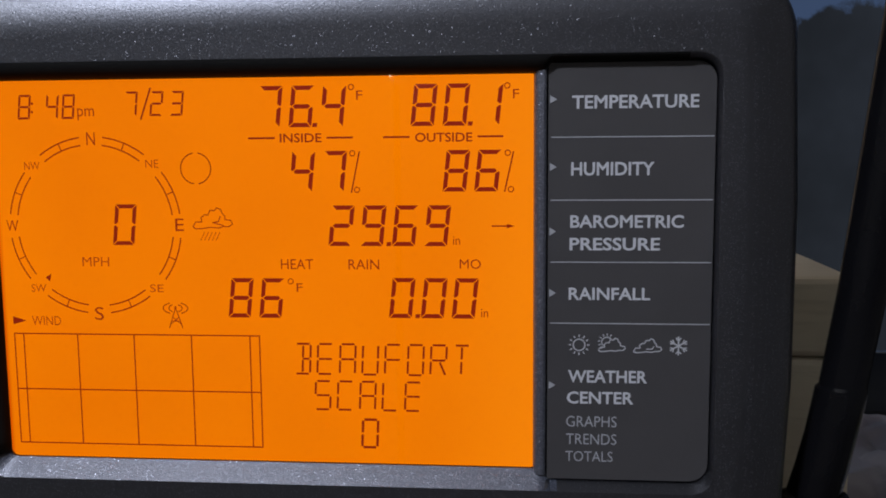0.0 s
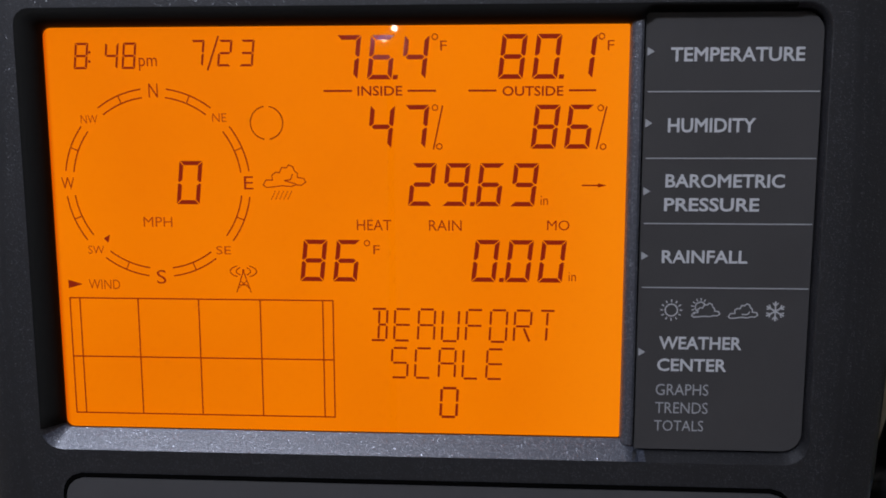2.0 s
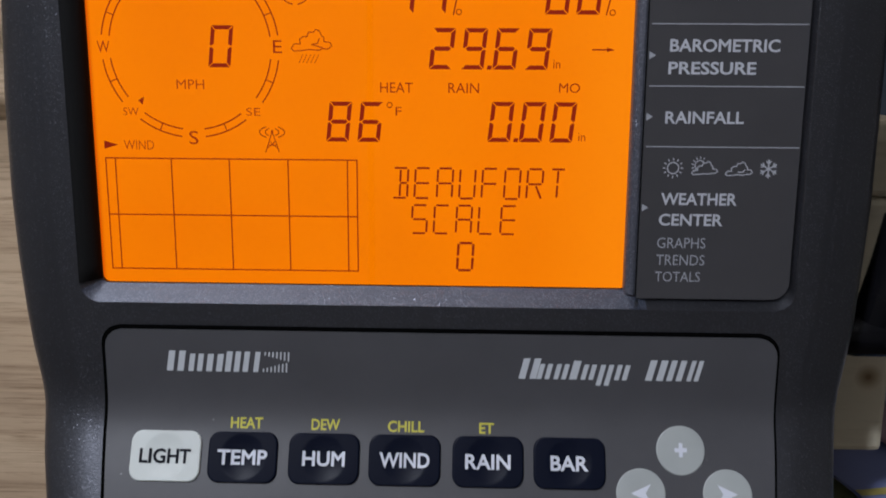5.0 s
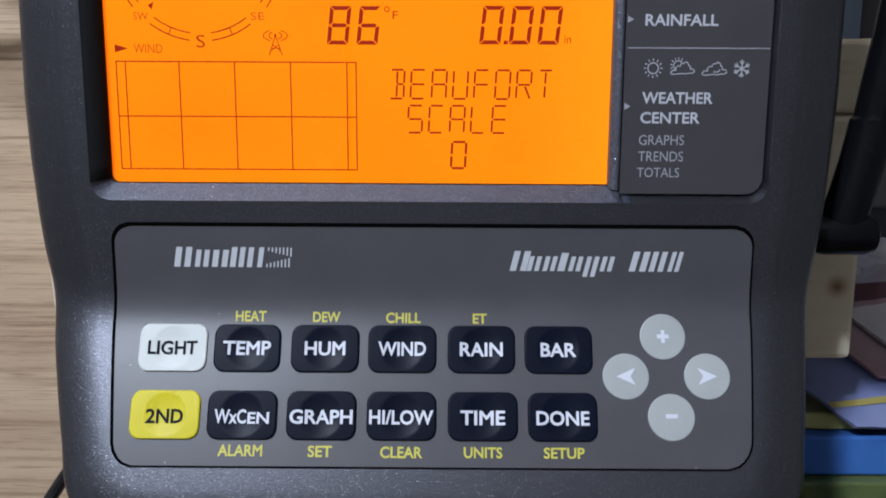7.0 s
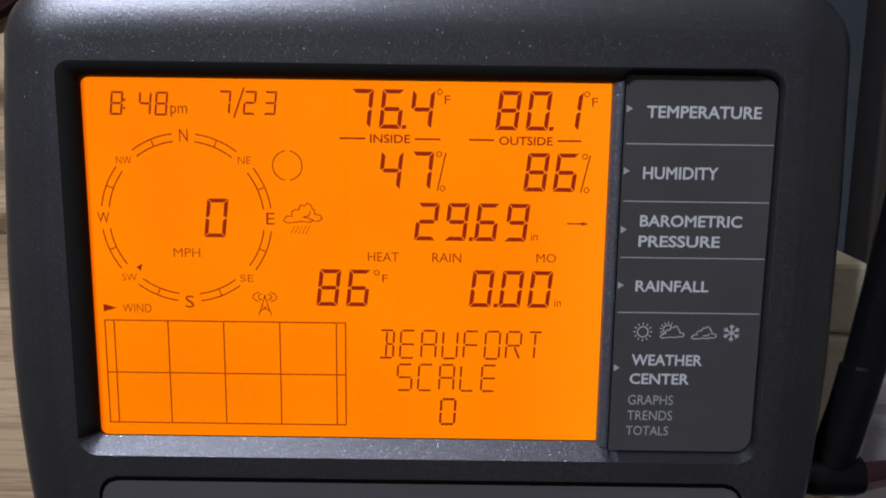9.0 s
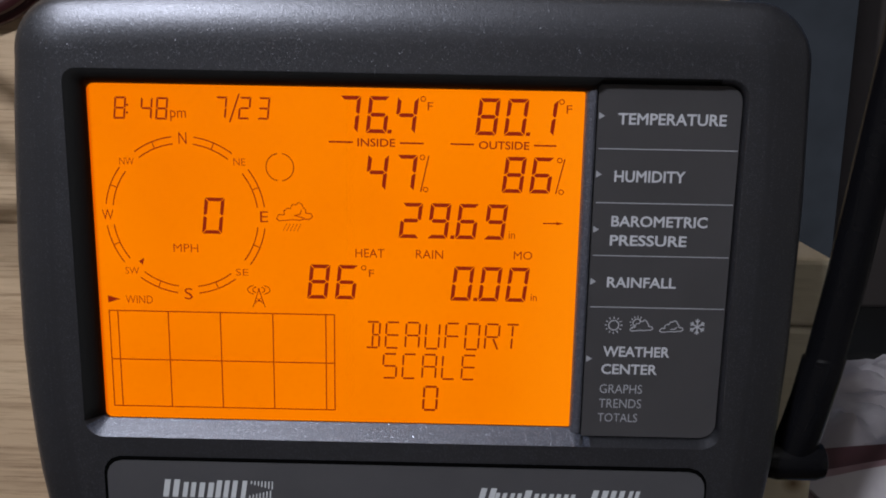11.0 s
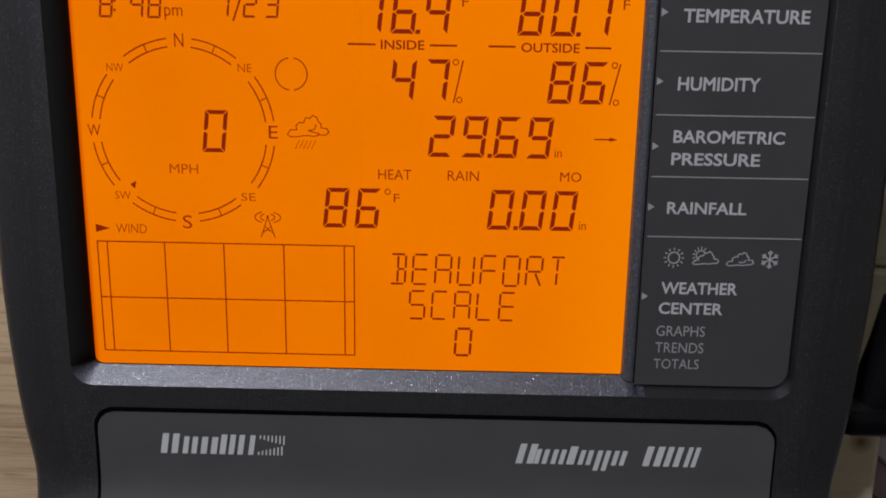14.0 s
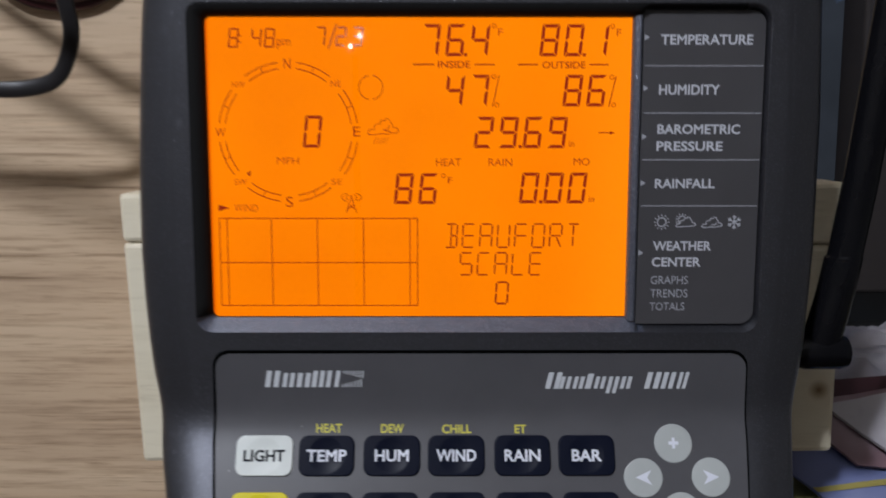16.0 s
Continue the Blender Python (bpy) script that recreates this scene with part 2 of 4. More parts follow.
def on_panel(x, z):
    return (x, -0.00085, z)


def on_plate(x, z):
    return (x, front(z) - 0.00058, z)


def flat(polys, place):
    bm = bmesh.new()
    for poly in polys:
        bm.faces.new([bm.verts.new(place(*p)) for p in poly])
    bmesh.ops.remove_doubles(bm, verts=bm.verts[:], dist=2e-6)
    return bm


def ribbon(points, width, closed=False):
    """Quads that follow a line in x and z."""
    pts = list(points) + ([points[0]] if closed else [])
    out = []
    for (x0, z0), (x1, z1) in zip(pts, pts[1:]):
        d = math.hypot(x1 - x0, z1 - z0) or 1e-9
        ux, uz = (x1 - x0) / d, (z1 - z0) / d
        e = width * 0.25
        nx, nz = -uz * width / 2, ux * width / 2
        x0, z0, x1, z1 = x0 - ux * e, z0 - uz * e, x1 + ux * e, z1 + uz * e
        out.append([(x0 - nx, z0 - nz), (x1 - nx, z1 - nz), (x1 + nx, z1 + nz), (x0 + nx, z0 + nz)])
    return out


def arc(cx, cz, r, a0, a1, n=10, squash=1.0):
    return [(cx + r * math.cos(radians(a0 + (a1 - a0) * k / n)), cz + squash * r * math.sin(radians(a0 + (a1 - a0) * k / n))) for k in range(n + 1)]


def lettering(text, x0, x1, z0, z1, mat, parent, place, bold=0.0, name="lettering"):
    """Words fitted into a rectangle and laid on a surface."""
    cu = bpy.data.curves.new("text", "FONT")
    cu.body, cu.size, cu.resolution_u = text, 1.0, 3
    tmp = new("text_source", cu)
    me = bpy.data.meshes.new_from_object(tmp.evaluated_get(bpy.context.evaluated_depsgraph_get()))
    bpy.data.objects.remove(tmp)
    bpy.data.curves.remove(cu)
    bm = bmesh.new()
    bm.from_mesh(me)
    bmesh.ops.remove_doubles(bm, verts=bm.verts[:], dist=1e-5)
    push = {}
    for e in bm.edges:
        if len(e.link_faces) == 1:
            p, q = e.verts
            c = e.link_faces[0].calc_center_median()
            n = Vector((q.co.y - p.co.y, p.co.x - q.co.x, 0)).normalized()
            if n.dot(c - p.co) > 0:
                n = -n
            for v in (p, q):
                push.setdefault(v, []).append(n)
    for v, ns in push.items():
        total = sum(ns, Vector())
        k = max(0.45, total.normalized().dot(ns[0]))
        v.co = v.co + total.normalized() * bold / k
    bm.to_mesh(me)
    bm.free()
    xs, ys = [v.co.x for v in me.vertices], [v.co.y for v in me.vertices]
    a, b, c, d = min(xs), max(xs), min(ys), max(ys)
    for v in me.vertices:
        v.co = place(x0 + (v.co.x - a) / (b - a) * (x1 - x0), z0 + (v.co.y - c) / (d - c) * (z1 - z0))
    me.materials.clear()
    me.materials.append(mat)
    ob = new(name, me)
    ob.parent = parent
    return ob


# ---- the room ----
def room():
    north = empty("wall_north", "", "", kind="structure")
    block("wood_panel", -2.2, 0.112, 0.095, 0.315, 0.0, 2.45, WALL_WOOD, north, label="grey-brown wood panelling with level streaked grain")
    block("lower_wall", 0.112, 2.0, 0.200, 0.315, 0.0, 1.096, PAINT, north)
    block("upper_wall", 0.112, 2.0, 0.200, 0.315, 2.15, 2.45, PAINT, north)
    block("pier", 1.42, 2.0, 0.200, 0.315, 1.096, 2.15, PAINT, north)
    tagged(block("wall_south", -2.3, 2.1, -2.6, -2.5, 0.0, 2.45, PAINT), kind="structure")
    tagged(block("wall_west", -2.3, -2.2, -2.5, 0.315, 0.0, 2.45, PAINT), kind="structure")
    tagged(block("wall_east", 2.0, 2.1, -2.5, 0.315, 0.0, 2.45, PAINT), kind="structure")
    tagged(block("floor", -2.3, 2.1, -2.6, 0.315, -0.1, 0.0, SHELF_WOOD), kind="structure")
    tagged(block("ceiling", -2.3, 2.1, -2.6, 0.315, 2.45, 2.55, PAINT), kind="structure")
    win = empty("window_1", "", "", kind="structure")
    block("window_sill", 0.112, 1.42, 0.192, 0.300, 1.096, 1.118, FRAME_BLACK, win, 0.002)
    block("window_frame", 1.38, 1.42, 0.270, 0.310, 1.118, 2.11, FRAME_BLACK, win, 0.002)
    block("window_frame", 0.112, 1.42, 0.270, 0.310, 2.11, 2.15, FRAME_BLACK, win, 0.002)
    block("window_frame", 0.237, 0.310, 0.270, 0.300, 1.118, 2.11, STILE, win, 0.002)
    m, n, l, b = material("window_glass", (0.8, 0.85, 0.9), 0.02)
    b.inputs["Transmission Weight"].default_value = 1.0
    b.inputs["IOR"].default_value = 1.02
    pane = block("pane", 0.112, 1.38, 0.302, 0.304, 1.118, 2.11, m, win)
    pane.visible_shadow = False


def outdoors():
    """Dusk sky over dark trees, far beyond the window."""
    m, n, l, b = material("dusk", (0, 0, 0), 1.0, spec=0.0)
    co = n.new("ShaderNodeTexCoord")
    sep = n.new("ShaderNodeSeparateXYZ")
    l.new(co.outputs["Object"], sep.inputs[0])
    tx = noise_tex(n, l, 1.1, 7, 0.65)
    add = n.new("ShaderNodeMath")
    add.operation = "MULTIPLY_ADD"
    l.new(tx.outputs[0], add.inputs[0])
    add.inputs[1].default_value = -1.6
    l.new(sep.outputs[2], add.inputs[2])
    edge = ramp(n, l, add.outputs[0], [(0.0, (0, 0, 0)), (1.0, (1, 1, 1))])
    span = n.new("ShaderNodeMapRange")
    span.inputs[1].default_value, span.inputs[2].default_value = 1.88, 2.02
    l.new(add.outputs[0], span.inputs[0])
    low = noise_tex(n, l, 0.5, 4)
    land = ramp(n, l, low.outputs[0], [(0.3, (0.016, 0.018, 0.022)), (0.7, (0.029, 0.033, 0.042))])
    col = mix(n, l, land.outputs[0], (0.052, 0.080, 0.150), span.outputs[0])
    n.remove(edge)
    l.new(col, b.inputs["Emission Color"])
    b.inputs["Emission Strength"].default_value = 1.0
    bm = bmesh.new()
    bm.faces.new([bm.verts.new(v) for v in ((-4, 12, -6), (14, 12, -6), (14, 12, 12), (-4, 12, 12))])
    tagged(part("backdrop", bm, m), kind="structure")


def lamps():
    light = bpy.data.lights.new("ceiling_lamp_light", "POINT")
    light.shadow_soft_size, light.energy, light.color = 0.055, LAMP_WATTS, (0.89, 0.95, 1.09)
    lamp = new("ceiling_lamp_light", light)
    lamp.location = LAMP
    fixture = empty("ceiling_lamp", "white round lamp fixed under the ceiling", "lamp")
    bm = bmesh.new()
    bmesh.ops.create_cone(bm, cap_ends=True, segments=32, radius1=0.12, radius2=0.09, depth=0.03, matrix=Matrix.Translation((LAMP[0], LAMP[1], 2.434)))
    part("base", bm, PAINT, fixture)
    bm = bmesh.new()
    bmesh.ops.create_cone(bm, cap_ends=True, segments=12, radius1=0.012, radius2=0.012, depth=0.34, matrix=Matrix.Translation((LAMP[0], LAMP[1], 2.249)))
    part("stem", bm, PAINT, fixture)
    m, n, l, b = material("bulb_glow", (0.8, 0.8, 0.8), 0.4)
    b.inputs["Emission Color"].default_value = (1.0, 0.98, 0.95, 1)
    b.inputs["Emission Strength"].default_value = 260.0
    # unseen bulbs on a stem, added to give the display its two glints
    small = empty("glint_bulbs", "unseen small twin bulb lamp, added for two glints in the display", "lamp")
    for dx, dz, r in ((0.0, 0.0, 0.0026), (-0.0107, -0.0110, 0.0018)):
        bm = bmesh.new()
        bmesh.ops.create_uvsphere(bm, u_segments=12, v_segments=8, radius=r, matrix=Matrix.Translation((-0.080 + dx, -0.80, 1.3070 + dz)))
        part("bulb", bm, m, small)
    bm = bmesh.new()
    bmesh.ops.create_cone(bm, cap_ends=True, segments=12, radius1=0.004, radius2=0.003, depth=1.286, matrix=Matrix.Translation((-0.086, -0.809, 0.643)))
    part("stem", bm, FRAME_BLACK, small)


# ---- the console ----
def body_outline():
    """Outer outline of the housing: wider round the display, narrower beside the keys."""
    out = []
    side = [(1.112, 0.0997), (1.125, 0.1012), (1.138, 0.1024), (1.146, 0.1036), (1.155, 0.1046), (1.180, 0.1057), (1.216, 0.1057), (1.245, 0.1046)]
    for k in range(9):
        t = radians(-90 + 90 * k / 8)
        out.append((0.0815 + 0.0170 * math.cos(t), 1.1030 + 0.0170 * math.sin(t)))
    out += [(x, z) for z, x in side]
    for k in range(11):
        t = radians(90 * k / 10)
        out.append((0.0908 + 0.0138 * math.cos(t), 1.2462 + 0.0138 * math.sin(t)))
    out += [(x, 1.2600 + 0.0012 * math.sin(math.pi * (0.0908 - x) / 0.149)) for x in (0.07, 0.04, 0.015, -0.01, -0.035)]
    for k in range(11):
        t = radians(90 + 90 * k / 10)
        out.append((-0.0581 + 0.0132 * math.cos(t), 1.2462 + 0.0132 * math.sin(t)))
    left = [(1.245, -0.0713), (1.235, -0.0722), (1.220, -0.0731), (1.200, -0.0741), (1.180, -0.0744), (1.167, -0.0740), (1.155, -0.0732), (1.146, -0.0723), (1.138, -0.0709), (1.125, -0.0697), (1.112, -0.0671)]
    out += [(x, z) for z, x in left]
    for k in range(9):
        t = radians(180 + 90 * k / 8)
        out.append((-0.0480 + 0.0170 * math.cos(t), 1.1030 + 0.0170 * math.sin(t)))
    return out


def quarters(line, mates, corners, count):
    """Even points along a closed line, a quarter of them between each two corners, and the points that answer them on its mates."""
    lines = [list(w) + [w[0]] for w in (line, *mates)]
    pts = lines[0]
    ends = [0.0]
    for p, q in zip(pts, pts[1:]):
        ends.append(ends[-1] + max(1e-6, math.hypot(q[0] - p[0], q[1] - p[1])))

    def at(s):
        s %= ends[-1]
        k = max(j for j in range(len(ends) - 1) if ends[j] <= s)
        f = (s - ends[k]) / (ends[k + 1] - ends[k])
        return [(w[k][0] + f * (w[k + 1][0] - w[k][0]), w[k][1] + f * (w[k + 1][1] - w[k][1])) for w in lines]

    stops = [min((ends[-1] * j / 4000 for j in range(4000)), key=lambda s: math.hypot(at(s)[0][0] - c[0], at(s)[0][1] - c[1])) for c in corners]
    found = []
    for a, b in zip(stops, stops[1:] + stops[:1]):
        span = (b - a) % ends[-1]
        found += [at(a + span * k / (count // 4)) for k in range(count // 4)]
    return [list(w) for w in zip(*found)]


def inset(line, d):
    """The line moved inwards (to its left) by d, with its turns evened out."""
    n, ways = len(line), []
    for k in range(n):
        (ax, az), (bx, bz) = line[k - 2], line[(k + 2) % n]
        ways.append(Vector((az - bz, bx - ax)).normalized())
    for _ in range(12):
        ways = [(ways[k - 1] + 2 * ways[k] + ways[(k + 1) % n]).normalized() for k in range(n)]
    out = [(x + w.x * d, z + w.y * d) for (x, z), w in zip(line, ways)]
    for _ in range(round(2600 * d)):
        out = [tuple((p + 2 * q + t) / 4 for p, q, t in zip(out[k - 1], out[k], out[(k + 1) % n])) for k in range(n)]
    return out


def housing(console):
    n = 440
    edge, = quarters(body_outline(), (), ((0.1036, 1.1460), (0.1006, 1.2560), (-0.0680, 1.2560), (-0.0723, 1.1460)), n)
    hole = rounded_rect(-0.0592, 0.0902, 1.1578, 1.2434, (0.0045, 0.0045, 0.0030, 0.0045), 10)
    inside = rounded_rect(-0.0552, 0.0896, 1.1613, 1.2402, (0.0040, 0.0038, 0.0012, 0.0012), 10)
    # the floor of the opening steps outwards round the printed panel
    inside[:11] = [(x, z - 0.0020) for x, z in inside[:11]]
    inside[11:22] = [(x, z + 0.0019) for x, z in inside[11:22]]
    hole[22:22] = [(0.0577, 1.2434), (0.0573, 1.2434)]
    inside[22:22] = [(0.0577, 1.2421), (0.0573, 1.2402)]
    hole += [(0.0573, 1.1578), (0.0577, 1.1578)]
    inside += [(0.0573, 1.1613), (0.0577, 1.1593)]
    hole, floor_ = quarters(hole, (inside,), ((0.0900, 1.1580), (0.0900, 1.2432), (-0.0590, 1.2432), (-0.0590, 1.1580)), n)
    rings = [[(x, 0.0325, z) for x, z in inset(edge, 0.0015)], [(x, 0.022, z) for x, z in edge], [(x, 0.010, z) for x, z in edge]]
    # the edge: a gentle roll of the front, then a tight turn to the side
    tight, wide, turn = 0.0044, 0.0215, radians(26)
    for tilt in [radians(84 - 6 * k) for k in range(10)] + [radians(26 - 2 * k) for k in range(14)]:
        if tilt > turn:
            d, y = tight * (1 - math.sin(tilt)), tight * (math.cos(turn) - math.cos(tilt)) + wide * (1 - math.cos(turn))
        else:
            d, y = tight * (1 - math.sin(turn)) + wide * (math.sin(turn) - math.sin(tilt)), wide * (1 - math.cos(tilt))
        rings.append([(x, front(z) + y, z) for x, z in inset(edge, d)])
    inner = inset(edge, 0.0119)
    for k in range(1, 45):
        f = k / 45
        ring = []
        for (ax, az), (bx, bz) in zip(inner, hole):
            x, z = ax + (bx - ax) * f, az + (bz - az) * f
            ring.append((x, front(z), z))
        rings.append(ring)
    rings.append([(x, front(z), z) for x, z in hole])
    # the rim rolls over into the opening; below the display it is a plain slope
    for k in range(1, 11):
        ring = []
        for (ax, az), (bx, bz) in zip(hole, floor_):
            t = radians(9 * k)
            f, y = math.sin(t), 1 - math.cos(t)
            slope = min(1.0, max(0.0, (1.1645 - az) / 0.003))
            f, y = f + (k / 10 - f) * slope, y + (k / 10 - y) * slope
            ring.append((ax + (bx - ax) * f, -0.003 + 0.0032 * y, az + (bz - az) * f))
        rings.append(ring)
    rings.append([(x, 0.0026, z) for x, z in floor_])
    # shade painted on: a black skin over the rim's unlit top and side
    rim_shade = bmesh.new()
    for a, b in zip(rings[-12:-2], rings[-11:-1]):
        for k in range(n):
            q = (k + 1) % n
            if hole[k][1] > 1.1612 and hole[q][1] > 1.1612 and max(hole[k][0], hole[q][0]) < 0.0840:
                rim_shade.faces.new([rim_shade.verts.new((p[0] + (0.00012 if p[0] < -0.05 else 0), p[1] - 0.00012, p[2] - (0.00012 if p[2] > 1.2395 else 0))) for p in (a[k], a[q], b[q], b[k])])
    bmesh.ops.remove_doubles(rim_shade, verts=rim_shade.verts[:], dist=1e-6)
    part("window_rim_shade", rim_shade, RIM_SHADE, console, "matt black skin painting the shade inside the display opening", True)
    # sheet over the housing's lower slope, coloured as if brightly lit
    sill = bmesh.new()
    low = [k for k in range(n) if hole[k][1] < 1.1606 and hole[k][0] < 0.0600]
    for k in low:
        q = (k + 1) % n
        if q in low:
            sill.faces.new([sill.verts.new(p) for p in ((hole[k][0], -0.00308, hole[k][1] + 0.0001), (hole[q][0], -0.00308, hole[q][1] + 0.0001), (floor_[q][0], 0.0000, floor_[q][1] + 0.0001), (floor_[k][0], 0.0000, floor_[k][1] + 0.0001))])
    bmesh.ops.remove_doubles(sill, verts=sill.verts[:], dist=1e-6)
    part("opening_sill", sill, SILL_LIT, console, "sparkling charcoal sill under the display, coloured paler and bluer for the light on it", True)
    bm = bmesh.new()
    vs = [[bm.verts.new(p) for p in ring] for ring in rings]
    for a, b in zip(vs, vs[1:]):
        for k in range(n):
            bm.faces.new((a[k], a[(k + 1) % n], b[(k + 1) % n], b[k]))
    bm.faces.new(list(reversed(vs[0])))
    bm.faces.new(vs[-1])
    bmesh.ops.recalc_face_normals(bm, faces=bm.faces[:])
    part("housing", bm, BODY, console, "dark charcoal plastic housing with fine light flecks", True)


def raised_film(name, outline, place, thick, mat, parent, label="", grid=70):
    """A thin overlay whose face follows a surface: rows of quads inside a rounded outline."""
    bm = bmesh.new()
    zs = [p[1] for p in outline]
    z0, z1 = min(zs), max(zs)

    def span(z):
        cut = []
        for (xa, za), (xb, zb) in zip(outline, outline[1:] + outline[:1]):
            if (za - z) * (zb - z) <= 0 and za != zb:
                cut.append(xa + (xb - xa) * (z - za) / (zb - za))
        return min(cut), max(cut)

    steps = [0.0005, 0.012, 0.03, 0.055, 0.08] + [0.1 + 0.8 * k / grid for k in range(grid + 1)] + [0.92, 0.945, 0.97, 0.988, 0.9995]
    rows = []
    for f in steps:
        z = z0 + (z1 - z0) * f
        a, b = span(z)
        rows.append([(a, z), (a + (b - a) * 0.34, z), (a + (b - a) * 0.67, z), (b, z)])
    top = [[bm.verts.new(place(*p)) for p in row] for row in rows]
    low = [[bm.verts.new((lambda q: (q[0], q[1] + thick, q[2]))(place(*row[i]))) for i in (0, 3)] for row in rows]
    for r, (a, b) in enumerate(zip(top, top[1:])):
        for k in range(3):
            bm.faces.new((a[k], a[k + 1], b[k + 1], b[k]))
    face = bm.faces[:]
    rim = [[bm.verts.new(place(*p)) for p in row] for row in rows]
    for r, (a, b) in enumerate(zip(rim, rim[1:])):
        bm.faces.new((low[r][0], a[0], b[0], low[r + 1][0]))
        bm.faces.new((a[3], low[r][1], low[r + 1][1], b[3]))
    for r in (0, -1):
        bm.faces.new([low[r][0], *rim[r], low[r][1]])
    for f in face:
        f.normal_update()
        if f.normal.y > 0:
            f.normal_flip()
    bmesh.ops.delete(bm, geom=[v for v in bm.verts if not v.link_faces], context="VERTS")
    return part(name, bm, mat, parent, label, True)


SEGMENTS = {"0": "abcdef", "1": "bc", "2": "abged", "3": "abgcd", "4": "fgbc", "6": "afgecd", "7": "abc", "8": "abcdefg", "9": "abcdfg"}


def seven(char, x, z, w, h, t, lean=0.11):
    """Polygons of a slanted seven-segment figure; x: the lower left corner."""
    g, m = t * 0.16, h / 2
    bars = {
        "a": [(g, h), (w - g, h), (w - t - g, h - t), (t + g, h - t)],
        "d": [(g, 0), (t + g, t), (w - t - g, t), (w - g, 0)],
        "g": [(t * 0.5 + g, m), (t + g, m + t / 2), (w - t - g, m + t / 2), (w - t * 0.5 - g, m), (w - t - g, m - t / 2), (t + g, m - t / 2)],
        "f": [(0, h - g), (t, h - t - g), (t, m + t / 2 + g), (t * 0.4, m + g), (0, m + t * 0.3)],
        "b": [(w, h - g), (w, m + t * 0.3), (w - t * 0.4, m + g), (w - t, m + t / 2 + g), (w - t, h - t - g)],
        "e": [(0, g), (0, m - t * 0.3), (t * 0.4, m - g), (t, m - t / 2 - g), (t, t + g)],
        "c": [(w, g), (w - t, t + g), (w - t, m - t / 2 - g), (w - t * 0.4, m - g), (w, m - t * 0.3)],
    }
    return [[(x + px + lean * pz, z + pz) for px, pz in bars[s]] for s in SEGMENTS[char]]


STROKES = {
    "t": ((0.12, 1), (0.88, 1)), "b": ((0.12, 0), (0.88, 0)), "l": ((0, 0.56), (0, 0.94)), "m": ((0, 0.06), (0, 0.44)),
    "r": ((1, 0.56), (1, 0.94)), "s": ((1, 0.06), (1, 0.44)), "p": ((0.12, 0.5), (0.46, 0.5)), "q": ((0.54, 0.5), (0.9, 0.5)),
    "u": ((0.5, 0.56), (0.5, 0.92)), "v": ((0.5, 0.08), (0.5, 0.44)), "d": ((0.6, 0.42), (0.95, 0.04)),
}
GLYPHS = {"B": "tbuvqrs", "E": "tblmpq", "A": "tlmrspq", "U": "blmrs", "F": "tlmpq", "O": "tblmrs", "R": "tlmrpqd", "T": "tuv", "S": "tblpqs", "C": "tblm", "L": "blm", "0": "tblmrs"}


def star_burst(char, x, z, w, h, t, lean=0.05):
    out = []
    for s in GLYPHS[char]:
        (ax, az), (bx, bz) = STROKES[s]
        out += ribbon([(x + ax * w + lean * az * h, z + az * h), (x + bx * w + lean * bz * h, z + bz * h)], t)
    return out


def cloud(cx, cz, s):
    """A cloud's outline: one wide base and three bumps."""
    bumps = [(-1.0, -0.35), (-0.86, -0.12), (-0.55, -0.12), (-0.58, 0.1), (-0.40, 0.24), (-0.22, 0.22), (-0.12, 0.46), (0.10, 0.44), (0.22, 0.58), (0.42, 0.5), (0.50, 0.28),
             (0.62, 0.2), (0.62, 0.0), (0.92, -0.04), (1.0, -0.22), (0.80, -0.36), (0.55, -0.34), (0.30, -0.42), (-0.10, -0.38), (-0.5, -0.44), (-0.85, -0.46)]
    return [(cx + s * x, cz + s * z) for x, z in bumps]


